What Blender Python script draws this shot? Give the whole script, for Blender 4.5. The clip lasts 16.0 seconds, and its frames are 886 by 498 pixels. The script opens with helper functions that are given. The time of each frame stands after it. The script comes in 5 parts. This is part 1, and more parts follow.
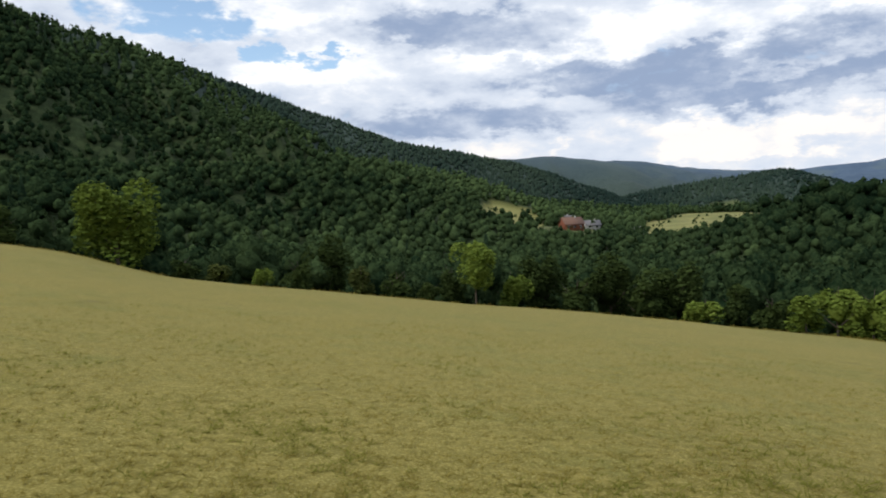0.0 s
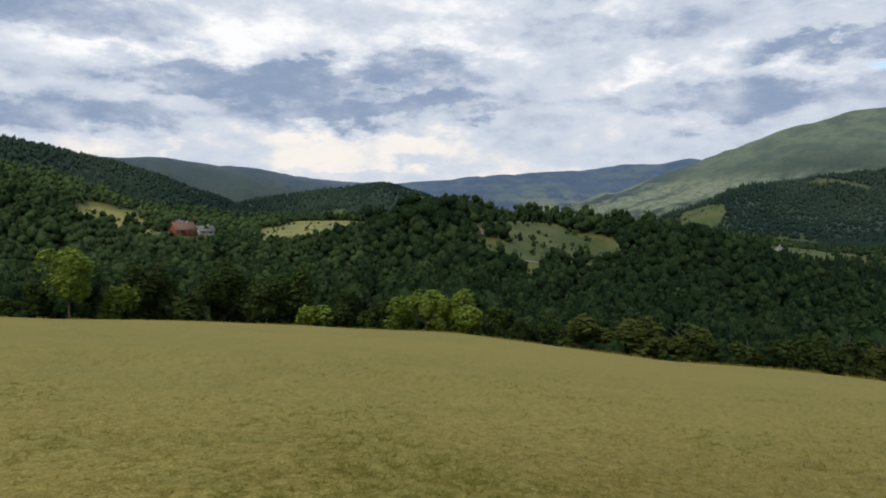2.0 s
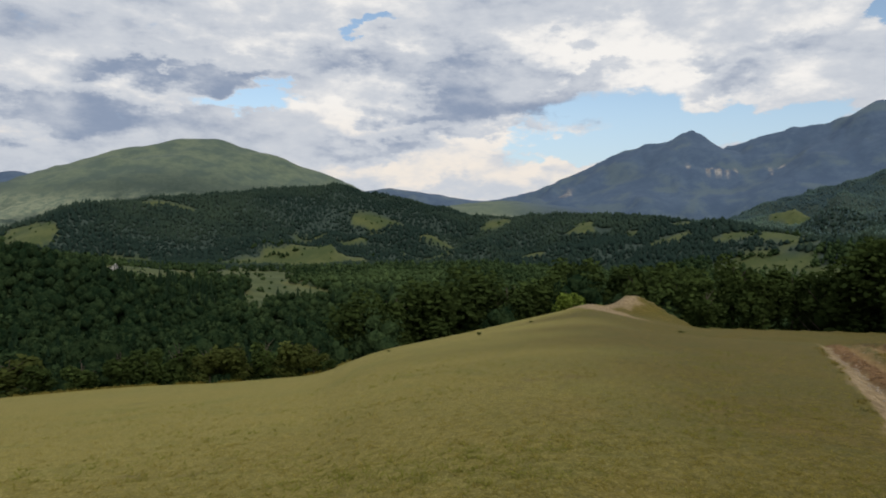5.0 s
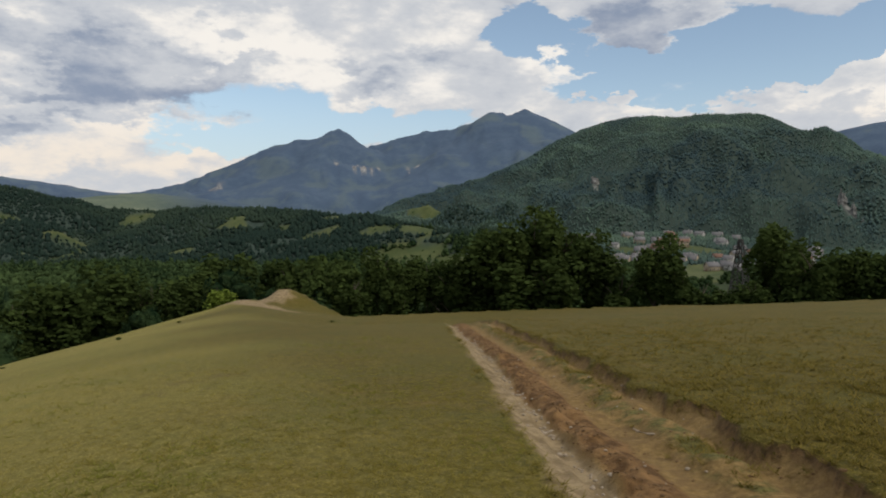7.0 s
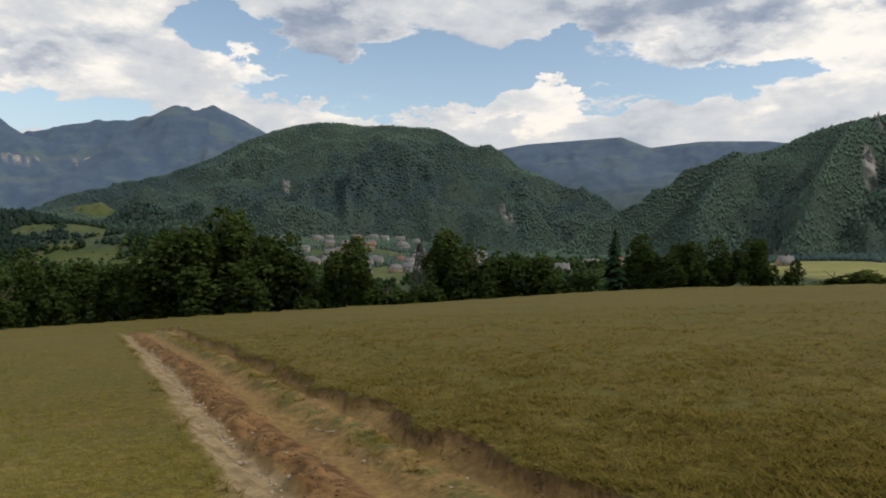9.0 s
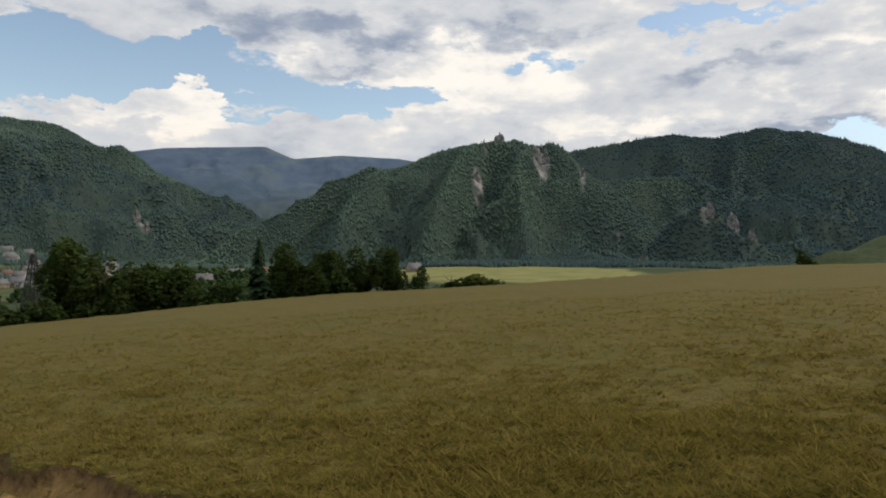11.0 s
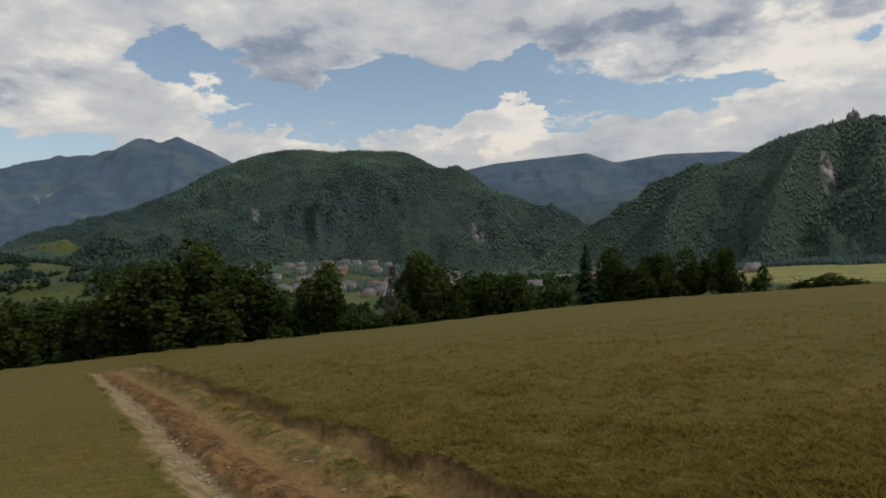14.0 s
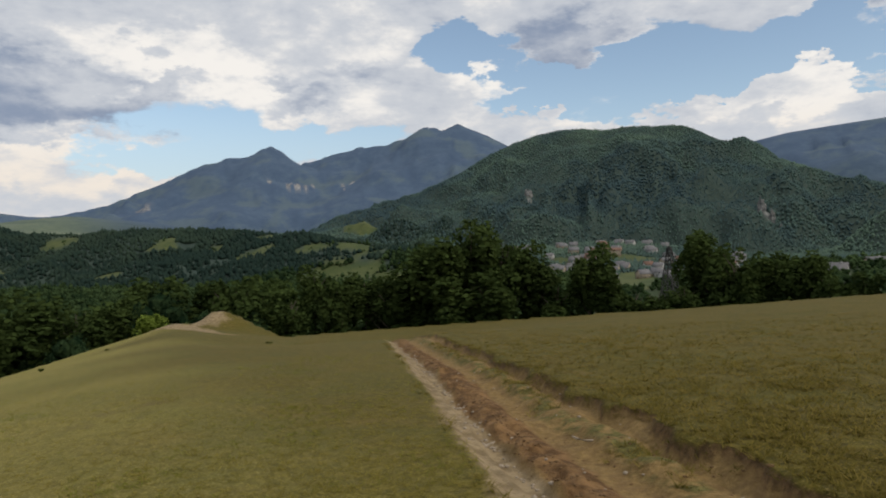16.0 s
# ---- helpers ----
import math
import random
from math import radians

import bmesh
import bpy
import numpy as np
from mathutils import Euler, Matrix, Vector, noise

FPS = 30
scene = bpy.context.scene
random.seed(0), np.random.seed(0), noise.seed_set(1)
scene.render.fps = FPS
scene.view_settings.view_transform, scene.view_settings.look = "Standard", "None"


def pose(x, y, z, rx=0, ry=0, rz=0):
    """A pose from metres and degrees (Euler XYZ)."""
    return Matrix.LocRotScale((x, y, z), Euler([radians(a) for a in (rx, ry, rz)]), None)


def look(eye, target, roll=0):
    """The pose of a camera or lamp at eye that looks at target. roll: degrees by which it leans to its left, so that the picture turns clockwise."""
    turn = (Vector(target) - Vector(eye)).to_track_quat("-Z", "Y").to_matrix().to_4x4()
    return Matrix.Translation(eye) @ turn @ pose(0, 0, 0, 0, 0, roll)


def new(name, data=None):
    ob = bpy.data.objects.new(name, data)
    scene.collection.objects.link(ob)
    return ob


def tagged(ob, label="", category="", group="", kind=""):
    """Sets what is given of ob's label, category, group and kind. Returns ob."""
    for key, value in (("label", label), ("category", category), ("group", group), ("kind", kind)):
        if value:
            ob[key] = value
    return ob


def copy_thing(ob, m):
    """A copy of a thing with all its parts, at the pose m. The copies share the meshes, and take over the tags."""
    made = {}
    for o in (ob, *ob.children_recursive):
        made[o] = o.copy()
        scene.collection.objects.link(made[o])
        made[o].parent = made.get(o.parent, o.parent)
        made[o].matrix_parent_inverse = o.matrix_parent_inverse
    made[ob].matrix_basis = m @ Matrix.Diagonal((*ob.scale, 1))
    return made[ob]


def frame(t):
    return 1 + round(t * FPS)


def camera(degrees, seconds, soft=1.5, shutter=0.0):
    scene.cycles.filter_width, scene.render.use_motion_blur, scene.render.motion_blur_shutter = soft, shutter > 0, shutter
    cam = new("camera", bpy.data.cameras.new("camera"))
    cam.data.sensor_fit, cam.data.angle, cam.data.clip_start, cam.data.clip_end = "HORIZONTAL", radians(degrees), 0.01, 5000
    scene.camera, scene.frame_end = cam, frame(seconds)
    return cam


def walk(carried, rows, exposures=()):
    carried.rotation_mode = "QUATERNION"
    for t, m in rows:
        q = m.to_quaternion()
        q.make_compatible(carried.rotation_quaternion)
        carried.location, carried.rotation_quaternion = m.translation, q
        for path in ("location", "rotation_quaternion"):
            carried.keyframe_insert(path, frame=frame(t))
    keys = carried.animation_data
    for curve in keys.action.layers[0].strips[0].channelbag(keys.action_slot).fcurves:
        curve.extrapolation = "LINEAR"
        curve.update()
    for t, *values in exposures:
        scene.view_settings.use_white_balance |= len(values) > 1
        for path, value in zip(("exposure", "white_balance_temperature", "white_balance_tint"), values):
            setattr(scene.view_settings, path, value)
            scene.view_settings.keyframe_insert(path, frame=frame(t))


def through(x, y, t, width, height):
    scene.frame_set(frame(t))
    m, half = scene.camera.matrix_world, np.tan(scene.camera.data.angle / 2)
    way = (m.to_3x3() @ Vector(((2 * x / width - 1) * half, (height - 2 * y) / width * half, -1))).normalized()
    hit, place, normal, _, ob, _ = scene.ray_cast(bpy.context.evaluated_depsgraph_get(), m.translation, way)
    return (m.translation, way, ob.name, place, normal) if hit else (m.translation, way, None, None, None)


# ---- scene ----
# The camera is held at arm's length by someone who turns round on one spot in a hillside meadow.
# Bearings are degrees clockwise from +y.
cam = camera(64.5, 16.0, soft=1.9)
EYE, ARM = 1.55, 0.2
# seconds, then the camera's turn about x, y and z
TURNS = [
    (0.0, 86.75, 1.75, -0.00),
    (0.5, 86.96, 1.25, -6.88),
    (1.0, 86.69, 0.78, -14.92),
    (1.5, 86.94, 0.10, -21.86),
    (2.0, 86.77, 0.09, -30.62),
    (2.5, 86.36, -0.16, -38.71),
    (3.0, 86.68, -0.76, -45.34),
    (3.5, 87.34, -0.92, -54.84),
    (4.0, 86.69, -0.33, -65.06),
    (4.5, 87.12, -0.83, -73.10),
    (5.0, 88.65, -0.81, -81.27),
    (5.2, 88.82, -0.88, -83.50),
    (7.3, 88.09, -0.51, -112.51),
    (7.5, 87.85, -0.69, -114.44),
    (8.0, 88.04, -0.66, -119.63),
    (8.5, 88.16, -1.00, -126.48),
    (9.0, 89.03, -1.17, -133.86),
    (9.5, 89.68, -1.34, -141.04),
    (10.0, 90.12, -1.05, -148.11),
    (10.2, 89.97, -0.78, -150.96),
    (10.7, 90.12, -0.83, -158.23),
    (11.2, 90.41, -0.84, -164.50),
    (11.7, 90.59, -0.63, -167.42),
    (12.3, 90.36, 0.18, -163.25),
    (12.5, 90.33, 0.34, -160.25),
    (13.0, 90.61, 1.18, -150.41),
    (13.5, 90.59, 1.82, -142.14),
    (14.0, 90.78, 1.38, -136.14),
    (14.5, 90.64, 1.07, -130.10),
    (15.0, 90.50, 1.00, -123.58),
    (15.5, 90.03, 1.05, -118.90),
    (16.0, 89.66, 1.33, -114.17),
]
EXPOSURES = [(0.0, 0.2, 6250, 10), (0.5, 0.08, 6250, 10), (1.0, 0.0, 6250, 10), (3.0, -0.02, 6300, 10), (4.5, 0.0, 6500, 10), (5.0, -0.16, 6550, 10), (7.5, -0.18, 6800, 10), (8.5, -0.1, 6850, 10), (10.0, 0.02, 6900, 10), (12.5, -0.3, 6900, 10), (13.5, -0.4, 6900, 10), (14.0, -0.4, 6900, 10), (15.0, -0.3, 6800, 10), (16.0, -0.18, 6650, 10)]
walk(cam, [(t, pose(-ARM * math.sin(radians(rz)), ARM * math.cos(radians(rz)), EYE, rx, ry, rz)) for t, rx, ry, rz in TURNS], EXPOSURES)

# ---- sky and sun ----
SUN_BEARING, SUN_HEIGHT = 238.0, 44.0


def toward(bearing, height):
    b, h = radians(bearing), radians(height)
    return Vector((math.sin(b) * math.cos(h), math.cos(b) * math.cos(h), math.sin(h)))


sun = new("sun", bpy.data.lights.new("sun", "SUN"))
sun.data.energy, sun.data.angle, sun.data.color = 1.7, radians(5), (1.0, 0.93, 0.82)
sun.matrix_world = look(toward(SUN_BEARING, SUN_HEIGHT) * 100, (0, 0, 0))


class Nodes:
    """Short hand for a node tree."""

    def __init__(self, tree):
        self.tree = tree
        tree.nodes.clear()

    def add(self, kind, out=0, values=(), links=(), **settings):
        node = self.tree.nodes.new(kind)
        for key, value in settings.items():
            setattr(node, key, value)
        for slot, value in dict(values).items():
            node.inputs[slot].default_value = value
        for slot, source in dict(links).items():
            self.tree.links.new(source, node.inputs[slot])
        return node.outputs[out]

    def math(self, operation, a, b=0.0, clamp=False):
        node = self.tree.nodes.new("ShaderNodeMath")
        node.operation, node.use_clamp = operation, clamp
        for slot, v in enumerate((a, b)):
            if isinstance(v, (int, float)):
                node.inputs[slot].default_value = v
            else:
                self.tree.links.new(v, node.inputs[slot])
        return node.outputs[0]

    def mix(self, fac, a, b, blend="MIX"):
        node = self.tree.nodes.new("ShaderNodeMix")
        node.data_type, node.blend_type = "RGBA", blend
        for slot, v in ((0, fac), (6, a), (7, b)):
            if isinstance(v, (int, float)):
                node.inputs[slot].default_value = v
            elif isinstance(v, tuple):
                node.inputs[slot].default_value = (*v, 1.0)
            else:
                self.tree.links.new(v, node.inputs[slot])
        return node.outputs[2]

    def noise(self, vector, scale, detail=4.0, rough=0.55, out=0):
        return self.add("ShaderNodeTexNoise", out, {"Scale": scale, "Detail": detail, "Roughness": rough}, {"Vector": vector} if vector else {})

    def ramp(self, fac, low, high):
        return self.add("ShaderNodeMapRange", 0, {1: low, 2: high}, {0: fac}, interpolation_type="SMOOTHSTEP")


world = bpy.data.worlds.new("sky")
scene.world = world
world.use_nodes = True
n = Nodes(world.node_tree)
blue = n.add("ShaderNodeTexSky", sky_type="NISHITA", sun_disc=False, sun_elevation=radians(SUN_HEIGHT), sun_rotation=radians(SUN_BEARING), altitude=600.0)
way = n.add("ShaderNodeTexCoord")


# Clouds and the blue between them: bearing, height, half breadth and half height in degrees.
GAPS = [(-20.1, 15.2, 6.0, 1.6), (-11.9, 12.4, 2.1, 0.9), (66.6, 9.7, 4.2, 1.0), (94.3, 8.8, 5.1, 2.8), (94.4, 6.7, 7.8, 1.3), (106.0, 8.4, 7.4, 1.0), (116.8, 15.8, 2.8, 2.1), (124.5, 11.8, 5.1, 1.8), (131.8, 12.3, 6.9, 1.6), (141.2, 12.7, 8.3, 1.5), (116.5, 15.6, 2.8, 1.9), (124.9, 11.6, 6.9, 1.6), (134.1, 13.1, 7.4, 1.8), (146.0, 13.9, 7.8, 1.6), (155.4, 12.5, 4.2, 1.0), (155.8, 12.1, 5.1, 1.1), (149.1, 10.5, 5.1, 0.6), (169.1, 15.0, 3.2, 0.9), (181.4, 17.7, 3.7, 1.1)]
GAPS_B = [(177.8, 16.8, 1.8, 0.6), (192.6, 8.7, 6.0, 0.8), (123.1, 14.4, 5.5, 0.7), (74.7, 15.3, 2.3, 0.6), (144.2, 15.6, 3.2, 0.6), (185.5, 18.2, 2.8, 0.7)]
HEAPS = [(121.9, 10.7, 1.8, 0.8), (118.2, 8.9, 1.5, 0.7), (141.4, 9.8, 4.8, 1.9), (135.0, 9.7, 2.2, 1.2), (137.9, 8.2, 8.3, 1.2), (134.7, 9.8, 2.3, 1.1), (141.5, 10.4, 3.5, 1.6), (138.8, 8.8, 6.9, 1.4), (153.0, 9.4, 8.8, 1.4), (140.0, 9.9, 4.2, 1.6), (135.5, 9.7, 2.1, 1.1), (166.8, 11.3, 6.5, 1.8)]
BRIGHT = [(-13.1, 15.1, 5.1, 1.8), (-9.8, 10.9, 5.1, 1.6), (19.8, 5.4, 5.1, 1.5), (13.6, 14.1, 6.9, 1.2), (8.6, 4.6, 1.2, 0.6), (26.7, 5.3, 3.7, 1.2), (46.0, 9.6, 2.5, 1.8), (21.4, 5.7, 3.5, 1.3), (26.8, 5.0, 6.9, 0.8), (59.6, 10.2, 3.2, 1.1), (11.6, 12.5, 8.3, 0.9), (29.1, 13.8, 8.8, 1.2), (60.3, 10.2, 3.5, 0.8), (87.4, 8.1, 3.9, 1.1), (73.0, 9.2, 3.5, 0.8), (63.9, 15.2, 6.9, 0.9), (91.0, 12.9, 6.9, 1.4), (78.3, 4.8, 11.1, 0.9)]
BRIGHT_B = [(45.6, 9.2, 2.1, 1.2), (108.2, 15.6, 4.6, 2.7), (103.3, 10.1, 6.9, 1.2), (95.0, 13.9, 3.0, 1.6), (85.3, 7.2, 5.1, 1.2), (88.4, 5.5, 3.0, 0.6), (118.2, 12.8, 2.5, 1.1), (91.3, 14.7, 4.6, 1.2), (98.5, 12.0, 2.3, 1.0), (164.4, 14.9, 8.3, 1.7), (161.3, 11.7, 4.2, 1.2), (141.5, 10.4, 3.2, 1.1), (134.7, 10.1, 2.2, 0.8), (170.0, 11.9, 3.7, 2.1), (128.7, 13.9, 4.2, 0.8), (158.5, 14.4, 3.5, 1.5), (166.8, 12.8, 3.0, 1.4), (170.9, 10.6, 3.5, 1.0)]
BRIGHT_C = [(177.6, 10.6, 3.5, 0.6), (188.2, 11.8, 2.3, 0.6), (194.6, 10.6, 1.8, 0.7), (191.2, 14.6, 5.1, 1.2), (140.0, 10.3, 3.9, 1.2), (141.6, 10.5, 3.7, 1.2)]
DARK = [(1.2, 14.2, 9.7, 1.2), (2.8, 7.3, 6.9, 1.6), (15.7, 11.0, 6.9, 1.1), (24.9, 8.3, 9.2, 1.3), (28.1, 11.4, 6.5, 0.9), (2.9, 14.0, 8.8, 1.0), (13.3, 10.7, 8.8, 1.0), (2.4, 6.7, 8.3, 1.2), (24.5, 8.6, 8.8, 0.9), (34.1, 7.0, 2.5, 0.5), (40.8, 13.9, 6.9, 1.0), (53.0, 8.3, 9.2, 1.6), (58.5, 11.5, 5.5, 0.8), (62.1, 11.5, 6.0, 0.6), (50.1, 8.3, 6.0, 1.2), (73.8, 13.0, 5.5, 0.8), (78.2, 10.1, 3.9, 0.6), (77.0, 7.0, 4.8, 0.7)]
DARK_B = [(89.2, 10.2, 2.5, 0.7), (85.3, 12.1, 6.5, 0.7), (83.3, 8.2, 4.4, 0.4), (107.7, 13.4, 3.9, 0.8), (103.3, 11.1, 3.5, 0.7), (86.1, 10.9, 6.5, 2.0), (100.7, 12.7, 2.5, 0.5), (84.3, 12.6, 3.5, 1.7), (94.0, 12.1, 3.0, 0.6), (125.3, 15.8, 4.6, 1.2), (92.2, 14.3, 1.8, 0.6), (126.1, 16.4, 5.5, 1.7), (148.2, 17.5, 6.5, 1.1), (154.9, 15.2, 3.5, 0.6), (159.4, 18.1, 7.8, 1.0), (168.6, 17.2, 4.2, 0.7), (185.9, 14.1, 6.5, 0.7), (188.6, 9.6, 6.0, 0.7)]


def cloud_field(lists, middle, softness=(1.75, 0.25)):
    """How far a direction lies within any of the ragged patches."""
    total = None
    for b, h, wide, tall in lists:
        d = n.add("ShaderNodeVectorMath", 0, {1: (1 / wide, 1 / tall, 0.0), 2: ((SKY_MIDDLE - b) / wide, -h / tall, 0.0)}, {0: middle}, operation="MULTIPLY_ADD")
        inside = n.ramp(n.add("ShaderNodeVectorMath", 1, {}, {0: d}, operation="LENGTH"), *softness)
        total = inside if total is None else n.math("ADD", total, inside)
    return n.math("MINIMUM", total, 1.15)


# directions as degrees from the middle bearing and above the horizon
SKY_MIDDLE = 83.0
axes = n.tree.nodes.new("ShaderNodeSeparateXYZ")
n.tree.links.new(way, axes.inputs[0])
turned = n.add("ShaderNodeVectorRotate", 0, {"Angle": radians(SKY_MIDDLE)}, {0: way}, rotation_type="Z_AXIS")
flat_axes = n.tree.nodes.new("ShaderNodeSeparateXYZ")
n.tree.links.new(turned, flat_axes.inputs[0])
across = n.math("MULTIPLY", n.math("ARCTAN2", flat_axes.outputs[0], flat_axes.outputs[1]), math.degrees(1))
upward = n.math("MULTIPLY", n.math("ARCSINE", axes.outputs[2]), math.degrees(1))
place = n.add("ShaderNodeCombineXYZ", links={0: across, 1: upward})
# clouds lie in flat layers far off and are puffed up near by
layered = n.add("ShaderNodeVectorMath", 0, {1: (1.0, 1.0, 2.3)}, {0: way}, operation="MULTIPLY")


def strayed(at, scale, detail, amount, rough=0.6):
    push = n.add("ShaderNodeVectorMath", 0, {1: (0.5, 0.5, 0.5)}, {0: n.noise(layered, scale, detail, rough, 1)}, operation="SUBTRACT")
    return n.add("ShaderNodeVectorMath", 0, {1: (amount, amount * 0.55, 0.0)}, {0: push, 2: at}, operation="MULTIPLY_ADD")


place = strayed(strayed(place, 4.0, 2.0, 12.0), 13.0, 6.0, 11.0, 0.62)
billow = n.noise(layered, 9.0, 7.0, 0.58)
wisp = n.noise(layered, 3.2, 5.0, 0.55)
fine = n.noise(layered, 30.0, 5.0, 0.6)
amount = n.math("ADD", n.math("ADD", 0.13, n.math("MULTIPLY", billow, 0.85)), n.math("MULTIPLY", wisp, 0.5))
amount = n.math("SUBTRACT", amount, n.math("MULTIPLY", cloud_field(GAPS + GAPS_B, place), 0.40))
heaped = n.math("MULTIPLY", cloud_field(HEAPS, place, (1.25, 0.7)), 0.75)
heaped = n.math("ADD", heaped, n.math("MULTIPLY", n.math("SUBTRACT", billow, 0.5), 1.0))
mask = n.math("MAXIMUM", n.ramp(amount, 0.47, 0.66), n.ramp(heaped, 0.30, 0.48))
lit = n.math("ADD", 0.50, n.math("MULTIPLY", n.math("SUBTRACT", billow, 0.5), 2.2))
lit = n.math("ADD", lit, n.math("MULTIPLY", n.math("SUBTRACT", fine, 0.5), 0.5))
lit = n.math("ADD", lit, n.math("MULTIPLY", n.math("SUBTRACT", wisp, 0.5), 0.8))
lit = n.math("ADD", lit, n.math("MULTIPLY", cloud_field(BRIGHT + BRIGHT_B + BRIGHT_C, place), 0.38))
lit = n.math("SUBTRACT", lit, n.math("MULTIPLY", cloud_field(DARK + DARK_B, place), 0.56))
low = n.ramp(axes.outputs[2], 0.2, 0.08)
cloud = n.mix(n.ramp(lit, -0.4, 0.55), (0.29, 0.36, 0.495), (0.66, 0.7, 0.765))
cloud = n.mix(n.ramp(lit, 0.45, 1.12), cloud, n.mix(low, (1.02, 1.0, 0.97), (0.98, 0.905, 0.82)))
clear = n.mix(1.0, blue, (0.175, 0.168, 0.155), "MULTIPLY")
clear = n.mix(n.math("MULTIPLY", low, 0.45), clear, (0.46, 0.56, 0.70))
sky = n.mix(mask, clear, cloud)
back = n.add("ShaderNodeBackground", 0, {1: 1.0}, {0: sky})
last = n.tree.nodes.new("ShaderNodeOutputWorld")
n.tree.links.new(back, last.inputs[0])

# ---- materials ----


def surface(name, build, rough=0.9, bump=None, specular=0.2):
    """A material: build(n, place) gives its colour socket, and, as a pair, the height for its relief."""
    m = bpy.data.materials.new(name)
    m.use_nodes = True
    n = Nodes(m.node_tree)
    place = n.add("ShaderNodeTexCoord", 3)
    colour, height = build(n, place)
    shader = n.tree.nodes.new("ShaderNodeBsdfPrincipled")
    shader.inputs["Roughness"].default_value = rough
    shader.inputs["Specular IOR Level"].default_value = specular
    if isinstance(colour, tuple):
        shader.inputs["Base Color"].default_value = (*colour, 1.0)
    else:
        n.tree.links.new(colour, shader.inputs["Base Color"])
    if height is not None and bump:
        b = n.add("ShaderNodeBump", 0, {"Strength": bump[0], "Distance": bump[1]}, {"Height": height})
        n.tree.links.new(b, shader.inputs["Normal"])
    out = n.tree.nodes.new("ShaderNodeOutputMaterial")
    n.tree.links.new(shader.outputs[0], out.inputs[0])
    return m


def attribute(n, name, out=2):
    return n.add("ShaderNodeAttribute", out, attribute_name=name)


def ground_colours(n, p):
    fine, mid, broad = n.noise(p, 9.0, 6.0, 0.7), n.noise(p, 0.9, 5.0, 0.6), n.noise(p, 0.06, 4.0, 0.55)
    dry = n.mix(n.ramp(fine, 0.3, 0.75), (0.168, 0.141, 0.027), (0.295, 0.243, 0.06))
    green = n.mix(n.ramp(fine, 0.3, 0.7), (0.105, 0.116, 0.022), (0.2, 0.195, 0.045))
    lush = n.ramp(n.math("ADD", n.math("MULTIPLY", mid, 0.6), n.math("MULTIPLY", broad, 0.5)), 0.50, 0.68)
    turf = n.mix(n.math("MULTIPLY", lush, 0.6), dry, green)
    speck = n.noise(p, 38.0, 5.0, 0.7)
    turf = n.mix(n.math("MULTIPLY", n.ramp(speck, 0.5, 0.62), 0.6), turf, (0.11, 0.094, 0.022))
    turf = n.mix(n.math("MULTIPLY", n.ramp(speck, 0.47, 0.36), 0.6), turf, (0.42, 0.37, 0.13))
    brown = n.ramp(n.noise(p, 0.45, 6.0, 0.65), 0.62, 0.72)
    turf = n.mix(n.math("MULTIPLY", brown, 0.55), turf, (0.13, 0.085, 0.04))
    tuft = n.noise(p, 2.2, 6.0, 0.7)
    rough = n.mix(n.ramp(fine, 0.3, 0.72), (0.048, 0.039, 0.005), (0.15, 0.116, 0.014))
    rough = n.mix(n.math("MULTIPLY", n.ramp(tuft, 0.46, 0.62), 0.6), rough, (0.062, 0.056, 0.01))
    rough = n.mix(n.math("MULTIPLY", n.ramp(n.noise(p, 0.35, 4.0, 0.6), 0.5, 0.62), 0.55), rough, (0.07, 0.07, 0.011))
    straw = n.ramp(n.noise(p, 1.1, 6.0, 0.68), 0.54, 0.7)
    rough = n.mix(n.math("MULTIPLY", straw, 0.5), rough, (0.19, 0.122, 0.03))
    rough = n.mix(n.math("MULTIPLY", n.ramp(speck, 0.5, 0.66), 0.5), rough, (0.03, 0.026, 0.006))
    rough = n.mix(n.math("MULTIPLY", n.ramp(speck, 0.47, 0.35), 0.6), rough, (0.31, 0.22, 0.08))
    turf = n.mix(attribute(n, "rough"), turf, rough)
    earth_fine = n.noise(p, 14.0, 8.0, 0.7)
    lumps = n.noise(p, 4.5, 6.0, 0.65)
    lane = n.mix(n.ramp(earth_fine, 0.3, 0.7), (0.17, 0.106, 0.037), (0.3, 0.197, 0.075))
    clod = n.mix(n.ramp(lumps, 0.35, 0.65), (0.095, 0.049, 0.017), (0.25, 0.142, 0.058))
    earth = n.mix(n.math("MULTIPLY", n.ramp(lumps, 0.45, 0.6), 0.5), lane, (0.15, 0.09, 0.04))
    earth = n.mix(attribute(n, "dust"), earth, n.mix(n.ramp(lumps, 0.35, 0.65), (0.19, 0.135, 0.07), (0.34, 0.255, 0.145)))
    earth = n.mix(attribute(n, "red"), earth, clod)
    earth = n.mix(n.math("MULTIPLY", attribute(n, "weedy"), n.ramp(lumps, 0.4, 0.58)), earth, n.mix(n.ramp(earth_fine, 0.3, 0.7), (0.07, 0.062, 0.018), (0.17, 0.15, 0.045)))
    # bare earth of the cut bank, with the shade under overhanging turf painted in
    earth = n.mix(attribute(n, "cut"), earth, n.mix(n.ramp(earth_fine, 0.3, 0.7), (0.06, 0.036, 0.015), (0.16, 0.095, 0.042)))
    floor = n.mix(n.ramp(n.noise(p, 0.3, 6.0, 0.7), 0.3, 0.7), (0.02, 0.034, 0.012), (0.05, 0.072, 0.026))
    field = n.mix(n.ramp(n.noise(p, 0.025, 6.0, 0.65), 0.38, 0.62), (0.052, 0.073, 0.025), (0.092, 0.106, 0.038))
